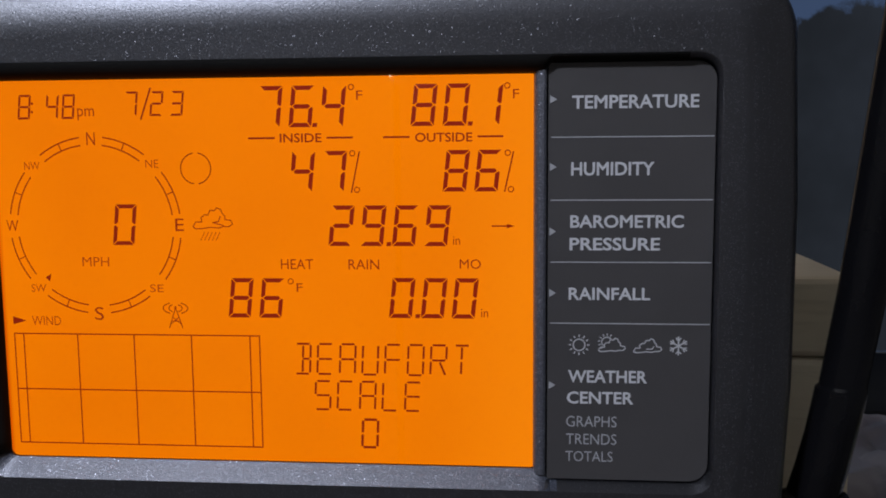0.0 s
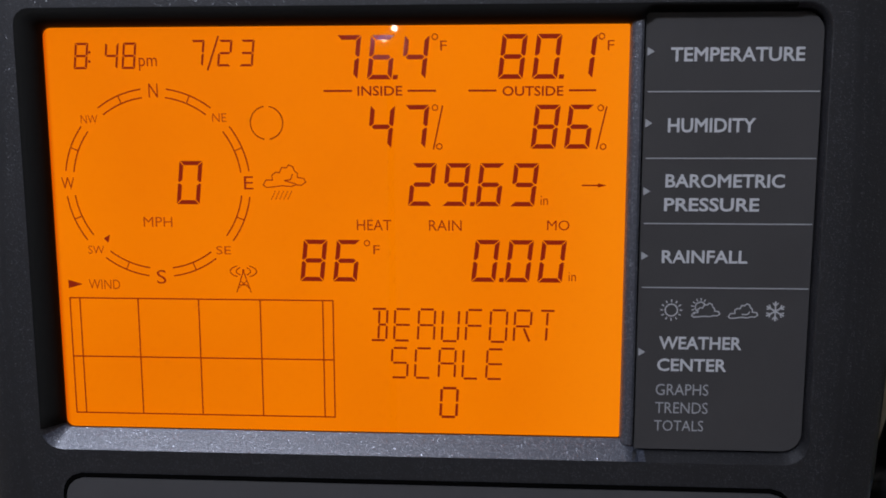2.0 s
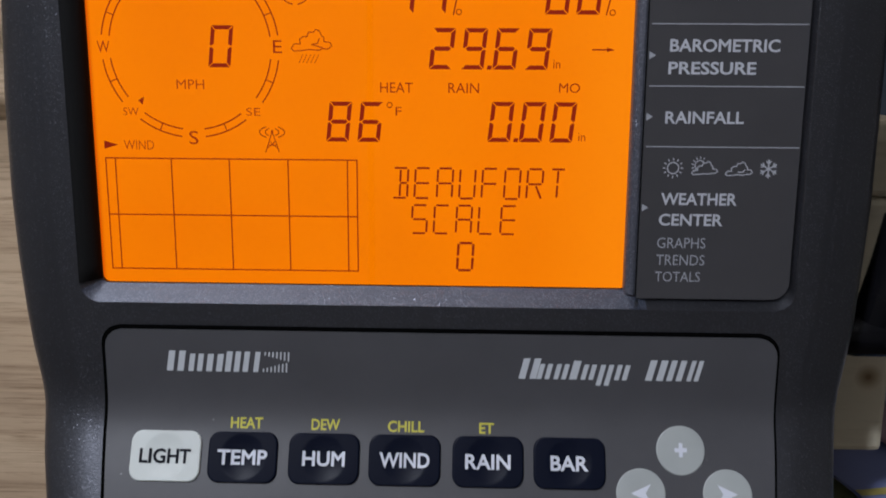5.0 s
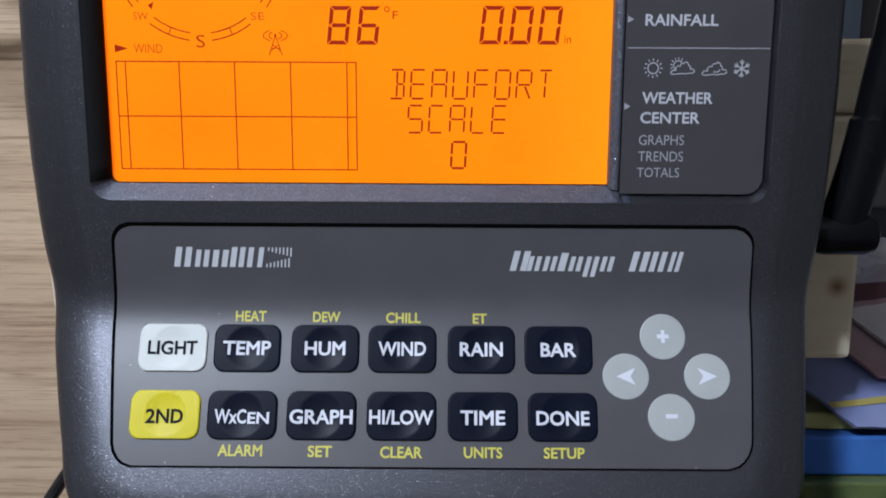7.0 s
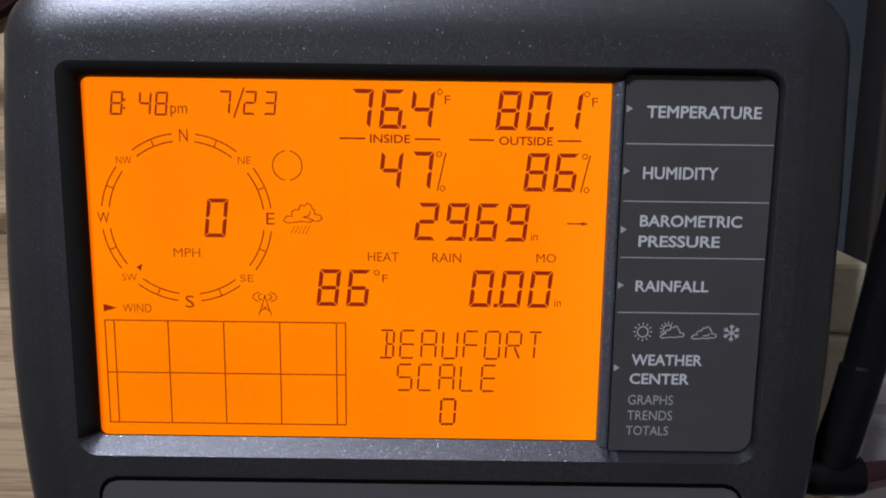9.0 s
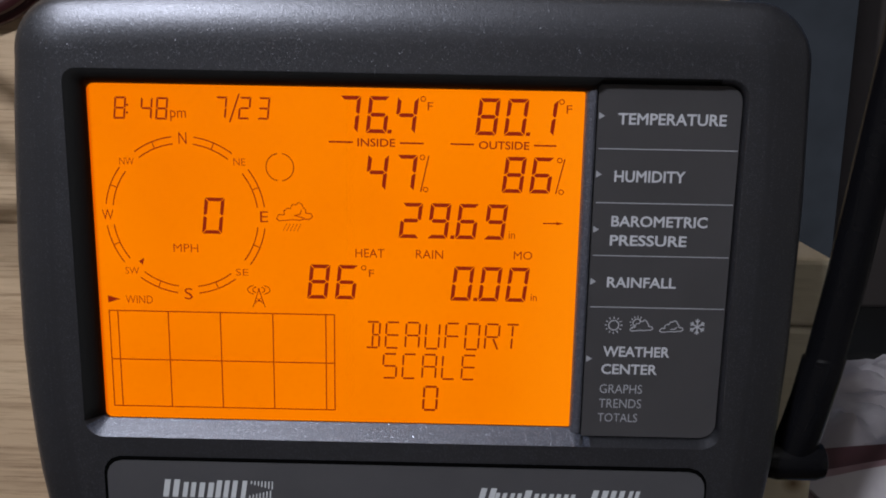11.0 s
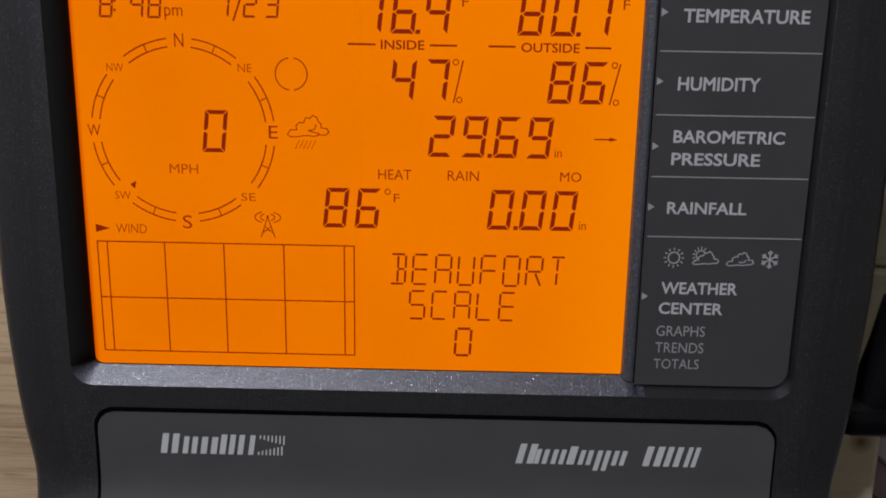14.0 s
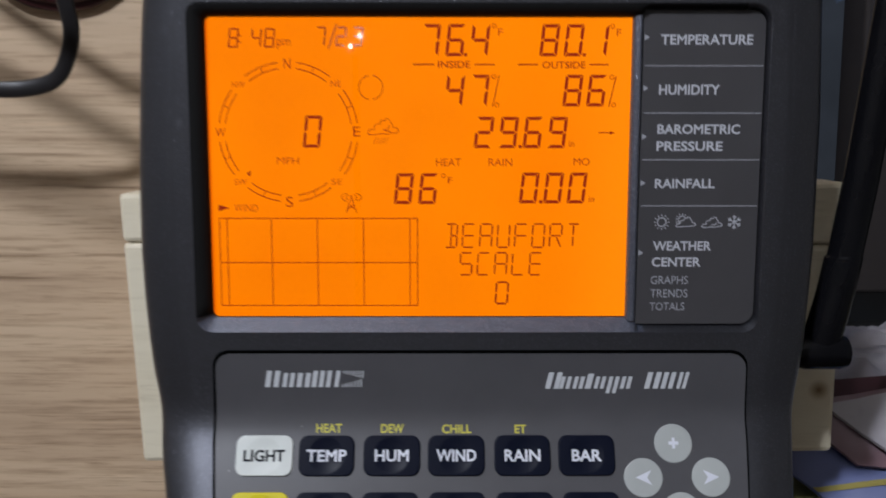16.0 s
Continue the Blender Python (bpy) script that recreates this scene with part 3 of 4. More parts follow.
def display(console):
    bm = bmesh.new()
    outline = rounded_rect(-0.0550, 0.0550, 1.1617, 1.2399, (0.0003, 0.0003, 0.0016, 0.0016), 6)
    a = [bm.verts.new((x, 0.0, z)) for x, z in outline]
    b = [bm.verts.new((x, 0.0015, z)) for x, z in outline]
    bm.faces.new(a)
    bm.faces.new(list(reversed(b)))
    for k in range(len(a)):
        bm.faces.new((a[k - 1], b[k - 1], b[k], a[k]))
    bmesh.ops.recalc_face_normals(bm, faces=bm.faces[:])
    lcd = part("display", bm, LCD, console, "lit orange liquid-crystal display with dark figures")

    def put(name, polys, mat=SEG):
        return part(name, flat(polys, on_display), mat, lcd)

    def number(text, xs, z, w, h, t, dots=()):
        for c, x in zip(text, xs):
            put("digit", seven(c, x, 1 + z, w, h, t))
        for x in dots:
            put("decimal_point", [[(x, 1 + z), (x + 0.0009, 1 + z), (x + 0.00102, 1 + z + 0.0008), (x + 0.00012, 1 + z + 0.0008)]])

    big = (0.0046, 0.0081, 0.00085)
    number("764", (0.0003, 0.0067, 0.0130), 0.2301, *big, dots=(0.0115,))
    number("801", (0.0310, 0.0373, 0.0437), 0.2301, *big, dots=(0.0422,))
    number("47", (0.0065, 0.0129), 0.2173, *big)
    number("86", (0.0372, 0.0434), 0.2173, *big)
    number("2969", (0.0142, 0.0206, 0.0270, 0.0334), 0.2065, *big, dots=(0.0259,))
    number("86", (-0.0068, -0.0004), 0.1918, *big)
    number("000", (0.0262, 0.0326, 0.0388), 0.1920, *big, dots=(0.0315,))
    number("0", (-0.0305,), 0.2066, 0.0045, 0.0083, 0.0008)
    small = (0.0026, 0.0049, 0.00042)
    number("848", (-0.0493, -0.0434, -0.0400), 0.2322, *small)
    put("colon", [[(x, z), (x + 0.00045, z), (x + 0.00045, z + 0.00045), (x, z + 0.00045)] for x, z in ((-0.0464, 1.2334), (-0.0463, 1.2351))])
    number("723", (-0.0269, -0.0216, -0.0174), 0.2326, *small)
    put("slash", ribbon([(-0.0234, 1.2320), (-0.0212, 1.2381)], 0.00035))
    for text, xs, z, h in (("BEAUFORT", 0.0067, 1.1803, 0.0062), ("SCALE", 0.0107, 1.1729, 0.0059), ("0", 0.0203, 1.1651, 0.0058)):
        for k, c in enumerate(text):
            for stroke in star_burst(c, xs + 0.00462 * k, z, 0.0031, h, 0.00042 if len(text) > 1 else 0.00052):
                put("segment", [stroke])
    # compass
    cx, cz = -0.0341, 1.2105
    for q in range(4):
        for a0 in (8, 53):
            at0, at1 = 90 * q + a0, 90 * q + a0 + 29
            polys = ribbon(arc(cx, cz, 0.0181, at0, at1, 8), 0.00027) + ribbon(arc(cx, cz, 0.0165, at0, at1, 8), 0.00027)
            t = radians((at0 + at1) / 2)
            polys += ribbon([(cx + r * math.cos(t), cz + r * math.sin(t)) for r in (0.0165, 0.0181)], 0.00022)
            put("compass_arc", polys, SEG_MID)
    words = [("pm", -0.0366, -0.0331, 0.2319, 0.2343, 1), ("N", -0.0350, -0.0332, 0.2269, 0.2295, 1), ("S", -0.0351, -0.0332, 0.1910, 0.1937, 1), ("W", -0.0531, -0.0505, 0.2094, 0.2117, 1),
             ("E", -0.0172, -0.0154, 0.2095, 0.2120, 1), ("NW", -0.0485, -0.0452, 0.2220, 0.2236, 2), ("NE", -0.0229, -0.0202, 0.2223, 0.2239, 2), ("SW", -0.0485, -0.0453, 0.1968, 0.1984, 2),
             ("SE", -0.0231, -0.0202, 0.1969, 0.1985, 2), ("MPH", -0.0372, -0.0315, 0.2022, 0.2041, 2), ("WIND", -0.0488, -0.0425, 0.1898, 0.1917, 2), ("INSIDE", 0.0049, 0.0133, 0.2271, 0.2289, 0),
             ("OUTSIDE", 0.0319, 0.0431, 0.2270, 0.2288, 0), ("F", 0.0204, 0.0216, 0.2353, 0.2371, 1), ("F", 0.0510, 0.0522, 0.2352, 0.2370, 1), ("in", 0.0392, 0.0406, 0.2068, 0.2085, 1),
             ("in", 0.0447, 0.0461, 0.1923, 0.1940, 1), ("HEAT", 0.0044, 0.0110, 0.2018, 0.2038, 1), ("RAIN", 0.0182, 0.0244, 0.2018, 0.2038, 1), ("MO", 0.0405, 0.0447, 0.2020, 0.2039, 1),
             ("F", 0.0075, 0.0087, 0.1972, 0.1989, 1)]
    for text, x0, x1, z0, z1, faint in words:
        lettering(text, x0, x1, 1 + z0, 1 + z1, (SEG, SEG_MID, SEG_FAINT)[faint], lcd, on_display, (0.012, -0.003, -0.003)[faint])
    for x0, x1 in ((-0.0014, 0.0038), (0.0144, 0.0195), (0.0257, 0.0307), (0.0442, 0.0490)):
        put("rule", ribbon([(x0, 1.2280), (x1, 1.2280)], 0.00038))
    for x, z in ((0.0194, 1.2378), (0.0499, 1.2377), (0.0063, 1.1993), (0.0194, 1.2249), (0.0202, 1.2177), (0.0500, 1.2248), (0.0506, 1.2177)):
        put("ring", ribbon(arc(x, z, 0.00052, 0, 360, 12), 0.0002), SEG_MID)
    for a, b in (((0.0191, 1.2172), (0.0208, 1.2252)), ((0.0494, 1.2173), (0.0511, 1.2250))):
        put("slash", ribbon([a, b], 0.00028))
    put("arrow", ribbon([(0.0469, 1.2105), (0.0505, 1.2105)], 0.00028) + [[(0.0498, 1.2109), (0.0498, 1.2101), (0.0514, 1.2105)]])
    put("moon", ribbon(arc(-0.0125, 1.2221, 0.0031, 100, 260, 18), 0.00022) + ribbon(arc(-0.0125, 1.2221, 0.0031, -80, 80, 18), 0.00022))
    polys = ribbon(cloud(-0.0094, 1.2118, 0.0041), 0.0002, True)
    polys += ribbon([(-0.0078, 1.2124), (-0.0082, 1.2114), (-0.0094, 1.2112), (-0.0072, 1.2106)], 0.0002)
    put("cloud", polys, SEG_MID)
    drops = []
    for k in range(5):
        for j in range(4):
            x, z = -0.0112 + 0.0008 * k - 0.00022 * j, 1.2092 - 0.00044 * j
            drops += ribbon([(x, z), (x - 0.00012, z - 0.00026)], 0.00018)
    put("rain", drops, SEG_FAINT)
    put("wind_pointer", [[(-0.0529, 1.1899), (-0.0500, 1.19075), (-0.0529, 1.1916)]])
    put("wind_pointer", [[(-0.0440, 1.2006), (-0.0453, 1.19985), (-0.0444, 1.1990)]])
    ax, az = -0.0179, 1.1937
    mast = ribbon([(ax - 0.0014, az - 0.0042), (ax, az), (ax + 0.0014, az - 0.0042)], 0.0002)
    mast += ribbon([(ax - 0.0011, az - 0.0034), (ax + 0.0006, az - 0.0020)], 0.00016) + ribbon([(ax + 0.0011, az - 0.0034), (ax - 0.0006, az - 0.0020)], 0.00016)
    mast += ribbon([(ax - 0.0009, az - 0.0028), (ax + 0.0009, az - 0.0028)], 0.00016)
    mast += [[(ax - 0.0002, az - 0.0003), (ax + 0.0002, az - 0.0003), (ax + 0.0002, az + 0.0003), (ax - 0.0002, az + 0.0003)]]
    for sgn in (0, 180):
        for r in (0.0014, 0.0026):
            mast += ribbon(arc(ax, az - 0.0001, r, sgn - 62, sgn + 62, 8, 0.45 if r > 0.002 else 0.55), 0.0002)
    put("signal_mast", mast, SEG_MID)
    # empty graph
    lines = [[(x, 1.1646), (x, 1.1880)] for x in (-0.0528, -0.0508, -0.0391, -0.0270, -0.0148, -0.0025, -0.0005)]
    lines += [[(-0.0528, z), (-0.0005, z)] for z in (1.1646, 1.1762, 1.1880)]
    for line in lines:
        put("graph_line", ribbon(line, 0.00027), SEG_MID)


def side_panel(console):
    outline = rounded_rect(0.0578, 0.0893, 1.1597, 1.2418, (0.0036, 0.0036, 0.0002, 0.0002), 6)
    bm = bmesh.new()
    a = [bm.verts.new((x, -0.0007, z)) for x, z in outline]
    b = [bm.verts.new((x, 0.0012, z)) for x, z in outline]
    bm.faces.new(a)
    for k in range(len(a)):
        bm.faces.new((a[k - 1], b[k - 1], b[k], a[k]))
    bmesh.ops.recalc_face_normals(bm, faces=bm.faces[:])
    panel = part("side_panel", bm, PANEL, console, "dark grey printed legend panel")
    gap = [(x + (0.0004 if x > 0.07 else -0.0003), z + (0.0003 if z > 1.2 else -0.0003)) for x, z in outline]
    bm = flat([gap], lambda x, z: (x, 0.0004, z))
    part("panel_groove", bm, GROOVE, console)
    bm = bmesh.new()
    lines = [((0.0550, 0.0001), (0.0553, -0.0008), (0.0558, -0.0012), (0.0569, -0.0015), (0.05735, -0.0013), (0.05755, -0.0008), (0.05755, 0.001))]
    low, high = [[bm.verts.new((x, y, z)) for x, y in lines[0]] for z in (1.1606, 1.2416)]
    for k in range(6):
        bm.faces.new((low[k], low[k + 1], high[k + 1], high[k]))
    bmesh.ops.recalc_face_normals(bm, faces=bm.faces[:])
    part("ridge", bm, RIDGE, console, "speckled charcoal ridge beside the display")
    words = [("TEMPERATURE", 0.0623, 0.0861, 0.2330, 0.2356), ("HUMIDITY", 0.0622, 0.0780, 0.2203, 0.2229), ("BAROMETRIC", 0.0621, 0.0837, 0.2102, 0.2127), ("PRESSURE", 0.0620, 0.0793, 0.2058, 0.2083),
             ("RAINFALL", 0.0619, 0.0776, 0.1960, 0.1985), ("WEATHER", 0.0619, 0.0773, 0.1795, 0.1820), ("CENTER", 0.0617, 0.0747, 0.1752, 0.1777)]
    for text, x0, x1, z0, z1 in words:
        lettering(text, x0, x1, 1 + z0, 1 + z1, PRINT, panel, on_panel, 0.020)
    for text, x0, x1, z0, z1 in (("GRAPHS", 0.0616, 0.0715, 0.1705, 0.1727), ("TRENDS", 0.0616, 0.0715, 0.1669, 0.1691), ("TOTALS", 0.0615, 0.0708, 0.1634, 0.1655)):
        lettering(text, x0, x1, 1 + z0, 1 + z1, PRINT_THIN, panel, on_panel, -0.004)
    for z in (1.2277, 1.2156, 1.2035, 1.1914):
        part("rule", flat(ribbon([(0.0584, z), (0.0890, z)], 0.00022), on_panel), PRINT_THIN, panel)
    for z in (1.2349, 1.2220, 1.2095, 1.1974, 1.1789):
        part("pointer", flat([[(0.0581, z - 0.0008), (0.0594, z), (0.0581, z + 0.0008)]], on_panel), PRINT_THIN, panel)
    z = 1.1871
    sun = ribbon(arc(0.0640, z, 0.00115, 0, 360, 16), 0.00024)
    for k in range(12):
        t = radians(30 * k)
        sun += ribbon([(0.0640 + r * math.cos(t), z + r * math.sin(t)) for r in (0.0016, 0.0020)], 0.00022)
    part("sun_symbol", flat(sun, on_panel), PRINT, panel)
    mixed = ribbon(cloud(0.0704, z - 0.0001, 0.0026), 0.0002, True) + ribbon(arc(0.0694, z + 0.0006, 0.0010, 40, 230, 8), 0.0002)
    for k in range(7):
        t = radians(60 + 28 * k)
        mixed += ribbon([(0.0694 + r * math.cos(t), z + 0.0006 + r * math.sin(t)) for r in (0.0013, 0.0017)], 0.0002)
    part("sun_and_cloud_symbol", flat(mixed, on_panel), PRINT, panel)
    part("cloud_symbol", flat(ribbon(cloud(0.0773, z - 0.0002, 0.0027), 0.0002, True) + ribbon([(0.0785, z - 0.0002), (0.0781, z - 0.0007), (0.0771, z - 0.0007)], 0.0002), on_panel), PRINT, panel)
    flake = []
    for k in range(6):
        t = radians(60 * k + 30)
        flake += ribbon([(0.0832, z), (0.0832 + 0.0018 * math.cos(t), z + 0.0018 * math.sin(t))], 0.00028)
        for sgn in (-1, 1):
            u = t + sgn * 0.7
            p = (0.0832 + 0.0010 * math.cos(t), z + 0.0010 * math.sin(t))
            flake += ribbon([p, (p[0] + 0.0007 * math.cos(u), p[1] + 0.0007 * math.sin(u))], 0.00024)
    part("snowflake_symbol", flat(flake, on_panel), PRINT, panel)


NORMAL = Vector((0, -0.894, 0.447))


def key_height(x, z, cx, cz, hx, hz, round_key):
    """Height of a key's top over the plate: low and flat, with a round finger dimple or, on the round keys, a faint dome."""
    u, v = (x - cx) / hx, (z - cz) / hz
    if round_key:
        return 0.00040 - 0.00010 * (u * u + v * v)
    h = 0.00066 - 0.00005 * (u * u + v * v)
    r = math.hypot(x - cx, (z - cz) * 1.08) / 0.0046
    return h - (0.00050 * (1 - r * r) if r < 1 else 0.0)


def key(console, text, x0, x1, z0, z1, mat, ink, label, round_key=False, words=None):
    cx, cz, hx, hz = (x0 + x1) / 2, (z0 + z1) / 2, (x1 - x0) / 2, (z1 - z0) / 2

    def raised(x, z, lift=0.0):
        h = key_height(x, z, cx, cz, hx, hz, round_key) + lift
        return Vector((x, front(z) - 0.0005, z)) + NORMAL * h

    if round_key:
        outline = [(cx + hx * a, cz + hz * b) for a, b in arc(0, 0, 1.0, 0, 360, 40)[:-1]]
    else:
        corners = rounded_rect(x0, x1, z0, z1, (0.0023,) * 4, 6)
        outline = []
        for (ax, az), (bx, bz) in zip(corners, corners[1:] + corners[:1]):
            many = max(1, round(math.hypot(bx - ax, bz - az) / 0.0006))
            outline += [(ax + (bx - ax) * k / many, az + (bz - az) * k / many) for k in range(many)]
    bm = bmesh.new()
    rings = []
    rims = [(1.0, -0.0004), (1.0, 0.60), (0.985, 0.88), (0.965, 1.0), (0.94, 1.0)] + [(0.90 - 0.05 * k, 1.0) for k in range(18)]
    for f, h in rims:
        ring = []
        for x, z in outline:
            px, pz = cx + (x - cx) * f, cz + (z - cz) * f
            top = key_height(px, pz, cx, cz, hx, hz, round_key)
            ring.append(bm.verts.new(Vector((px, front(pz) - 0.0005, pz)) + NORMAL * (top * h if h < 1 else top)))
        rings.append(ring)
    for a, b in zip(rings, rings[1:]):
        for k in range(len(a)):
            bm.faces.new((a[k - 1], a[k], b[k], b[k - 1]))
    bm.faces.new(rings[-1])
    bmesh.ops.recalc_face_normals(bm, faces=bm.faces[:])
    ob = part("button", bm, mat, console, label, True)
    if words:
        wx0, wx1, wz0, wz1 = words
        if text == "WxCEN":
            cut = wx0 + (wx1 - wx0) * 0.60
            lettering("EN", cut, wx1, wz0, wz0 + (wz1 - wz0) * 0.8, ink, ob, lambda x, z: raised(x, z, 0.00012), 0.024)
            text, wx1 = "WxC", cut - 0.0003
        lettering(text, wx0, wx1, wz0, wz1, ink, ob, lambda x, z: raised(x, z, 0.00012), 0.024)
    return ob, raised


def tapered(line):
    """The outline with closer points, drawn in towards the foot of the console."""
    out = []
    for (ax, az), (bx, bz) in zip(line, line[1:] + line[:1]):
        many = max(1, round(math.hypot(bx - ax, bz - az) / 0.002))
        out += [(ax + (bx - ax) * k / many, az + (bz - az) * k / many) for k in range(many)]
    return [(x + (0.0024 if x < 0.0165 else -0.0021) * min(1.0, max(0.0, 1.1300 - z) / 0.026) ** 1.2 * min(1.0, abs(x - 0.0165) / 0.06), z) for x, z in out]


def strokes(poly):
    """A slanted block split into two slanted bars."""
    (ax, az), (bx, bz), (cx, cz), (dx, dz) = poly

    def at(u, v):
        return (ax + (bx - ax) * u) * (1 - v) + (dx + (cx - dx) * u) * v, az + (dz - az) * v

    if bx - ax < 0.0017:
        return [poly]
    return [[at(u, v) for u, v in ((a, c), (b, c), (b, d), (a, d))] for a, b, c, d in ((0, 0.38, 0, 1), (0.62, 1, 0, 1))]


def keypad(console):
    outline = rounded_rect(-0.0543, 0.0872, 1.1028, 1.1522, (0.0052, 0.0042, 0.0038, 0.0042), 8)
    gap = rounded_rect(-0.0551, 0.0877, 1.1024, 1.1531, (0.0055, 0.0045, 0.0041, 0.0045), 8)
    outline, gap = tapered(outline), tapered(gap)
    # raised black film that paints the shadowed gap round the plate
    raised_film("plate_gap_shade", gap, lambda x, z: (x, front(z) - 0.00030, z), 0.0006, GROOVE, console)
    plate = raised_film("keypad_plate", outline, lambda x, z: (x, front(z) - 0.00052, z), 0.0006, PLATE, console, "mid-grey printed keypad overlay")
    row1 = (("LIGHT", -0.0485, -0.0335), ("TEMP", -0.0319, -0.0172), ("HUM", -0.0148, 0.0002), ("WIND", 0.0022, 0.0173), ("RAIN", 0.0198, 0.0347), ("BAR", 0.0368, 0.0518))
    row2 = (("2ND", -0.0491, -0.0340), ("WxCEN", -0.0323, -0.0172), ("GRAPH", -0.0151, 0.0000), ("HI/LOW", 0.0023, 0.0174), ("TIME", 0.0199, 0.0351), ("DONE", 0.0373, 0.0524))
    width = {"LIGHT": 0.0109, "TEMP": 0.0106, "HUM": 0.0090, "WIND": 0.0106, "RAIN": 0.0095, "BAR": 0.0079, "2ND": 0.0081, "WxCEN": 0.0119, "GRAPH": 0.0137, "HI/LOW": 0.0139, "TIME": 0.0097, "DONE": 0.0115}
    for row, z0, z1, tz in ((row1, 1.1209, 1.1304, 1.1256), (row2, 1.1078, 1.1172, 1.1122)):
        for text, x0, x1 in row:
            mat, ink, label = RUBBER, PRINT_WHITE, "navy-black rubber button with a finger dimple"
            if text == "LIGHT":
                mat, ink, label = WHITE_KEY, PRINT_DARK, "white button"
            if text == "2ND":
                mat, ink, label = YELLOW_KEY, PRINT_DARK, "yellow button"
            cx, w = (x0 + x1) / 2, width[text]
            key(console, text, x0, x1, z0, z1, mat, ink, label, words=(cx - w / 2, cx + w / 2, tz - 0.0014, tz + 0.0014))
    for sign, x0, x1, z0, z1 in (("plus", 0.0625, 0.0726, 1.1238, 1.1331), ("left", 0.0539, 0.0641, 1.1159, 1.1250), ("right", 0.0718, 0.0819, 1.1160, 1.1251), ("minus", 0.0634, 0.0736, 1.1080, 1.1171)):
        ob, raised = key(console, "", x0, x1, z0, z1, GREY_KEY, PRINT_WHITE, "pale grey round button", True)
        cx, cz = (x0 + x1) / 2, (z0 + z1) / 2
        s = 0.0021
        if sign == "plus":
            polys = ribbon([(cx - 0.0011, cz), (cx + 0.0011, cz)], 0.0008) + ribbon([(cx, cz - 0.0011), (cx, cz - 0.0004)], 0.0008) + ribbon([(cx, cz + 0.0004), (cx, cz + 0.0011)], 0.0008)
        elif sign == "minus":
            polys = ribbon([(cx - 0.0011, cz + 0.0002), (cx + 0.0011, cz + 0.0002)], 0.0008)
        else:
            d = -1 if sign == "left" else 1
            polys = [[(cx + d * s, cz), (cx - d * s, cz + 0.0017), (cx - d * s * 0.45, cz)], [(cx + d * s, cz), (cx - d * s * 0.45, cz), (cx - d * s, cz - 0.0017)]]
        part("symbol", flat(polys, lambda x, z: raised(x, z, 0.00006)), PRINT_WHITE, ob)
    for text, x0, x1, z0, z1 in (("HEAT", -0.0276, -0.0207, 0.1311, 0.1333), ("DEW", -0.0103, -0.0042, 0.1310, 0.1332), ("CHILL", 0.0060, 0.0138, 0.1309, 0.1331), ("ET", 0.0254, 0.0285, 0.1309, 0.1330),
                                 ("ALARM", -0.0296, -0.0200, 0.1047, 0.1069), ("SET", -0.0102, -0.0050, 0.1046, 0.1068), ("CLEAR", 0.0054, 0.0145, 0.1045, 0.1067), ("UNITS", 0.0234, 0.0317, 0.1046, 0.1067),
                                 ("SETUP", 0.0406, 0.0494, 0.1046, 0.1067)):
        lettering(text, x0, x1, 1 + z0, 1 + z1, PRINT_YELLOW, plate, on_plate, 0.022)
    # the maker's mark and the product's name, as plain slanted blocks
    z0, z1, lean = 1.1431, 1.1476, 0.16
    marks = []
    for x, w, top in ((-0.0413, 0.0040, 1.0), (-0.0367, 0.0033, 0.86), (-0.0329, 0.0038, 0.86), (-0.0289, 0.0014, 1.0), (-0.0270, 0.0034, 1.0)):
        h = (z1 - z0) * top
        w *= 0.90
        marks.append([(x, z0), (x + w, z0), (x + w + lean * h, z0 + h), (x + lean * h, z0 + h)])
    for poly in marks:
        part("maker_mark", flat(strokes(poly), on_plate), LOGO, plate)
    marks = [[(-0.0228, z0), (-0.0217, z0), (-0.0210, z1), (-0.0221, z1)]]
    for k in range(7):
        x = -0.0206 + 0.00082 * k
        marks += ribbon([(x + 0.0006, z1 - 0.0001), (x + 0.0005, z1 - 0.0001 - 0.0006 - 0.00022 * k)], 0.00032)
        marks += ribbon([(x, z0 + 0.0001), (x + 0.0001, z0 + 0.0001 + 0.0006 + 0.00022 * k)], 0.00032)
    part("striped_emblem", flat(marks, on_plate), LOGO, plate)
    z0, z1, lean = 1.1426, 1.1471, 0.24
    name = []
    for x, w, low, top in ((0.0335, 0.0042, 0, 1), (0.0373, 0.0030, 0, 0.74), (0.0408, 0.0030, 0, 0.74), (0.0441, 0.0018, 0, 0.92), (0.0465, 0.0030, 0, 0.74), (0.0500, 0.0031, -0.28, 0.74), (0.0535, 0.0030, 0, 0.74),
                           (0.0600, 0.0042, 0, 1), (0.0644, 0.0036, 0, 1), (0.0686, 0.0028, 0, 1)):
        h = z1 - z0
        w *= 0.88
        name.append([(x + lean * h * low, z0 + h * low), (x + w + lean * h * low, z0 + h * low), (x + w + lean * h * top, z0 + h * top), (x + lean * h * top, z0 + h * top)])
    for poly in name:
        part("product_mark", flat(strokes(poly), on_plate), LOGO, plate)


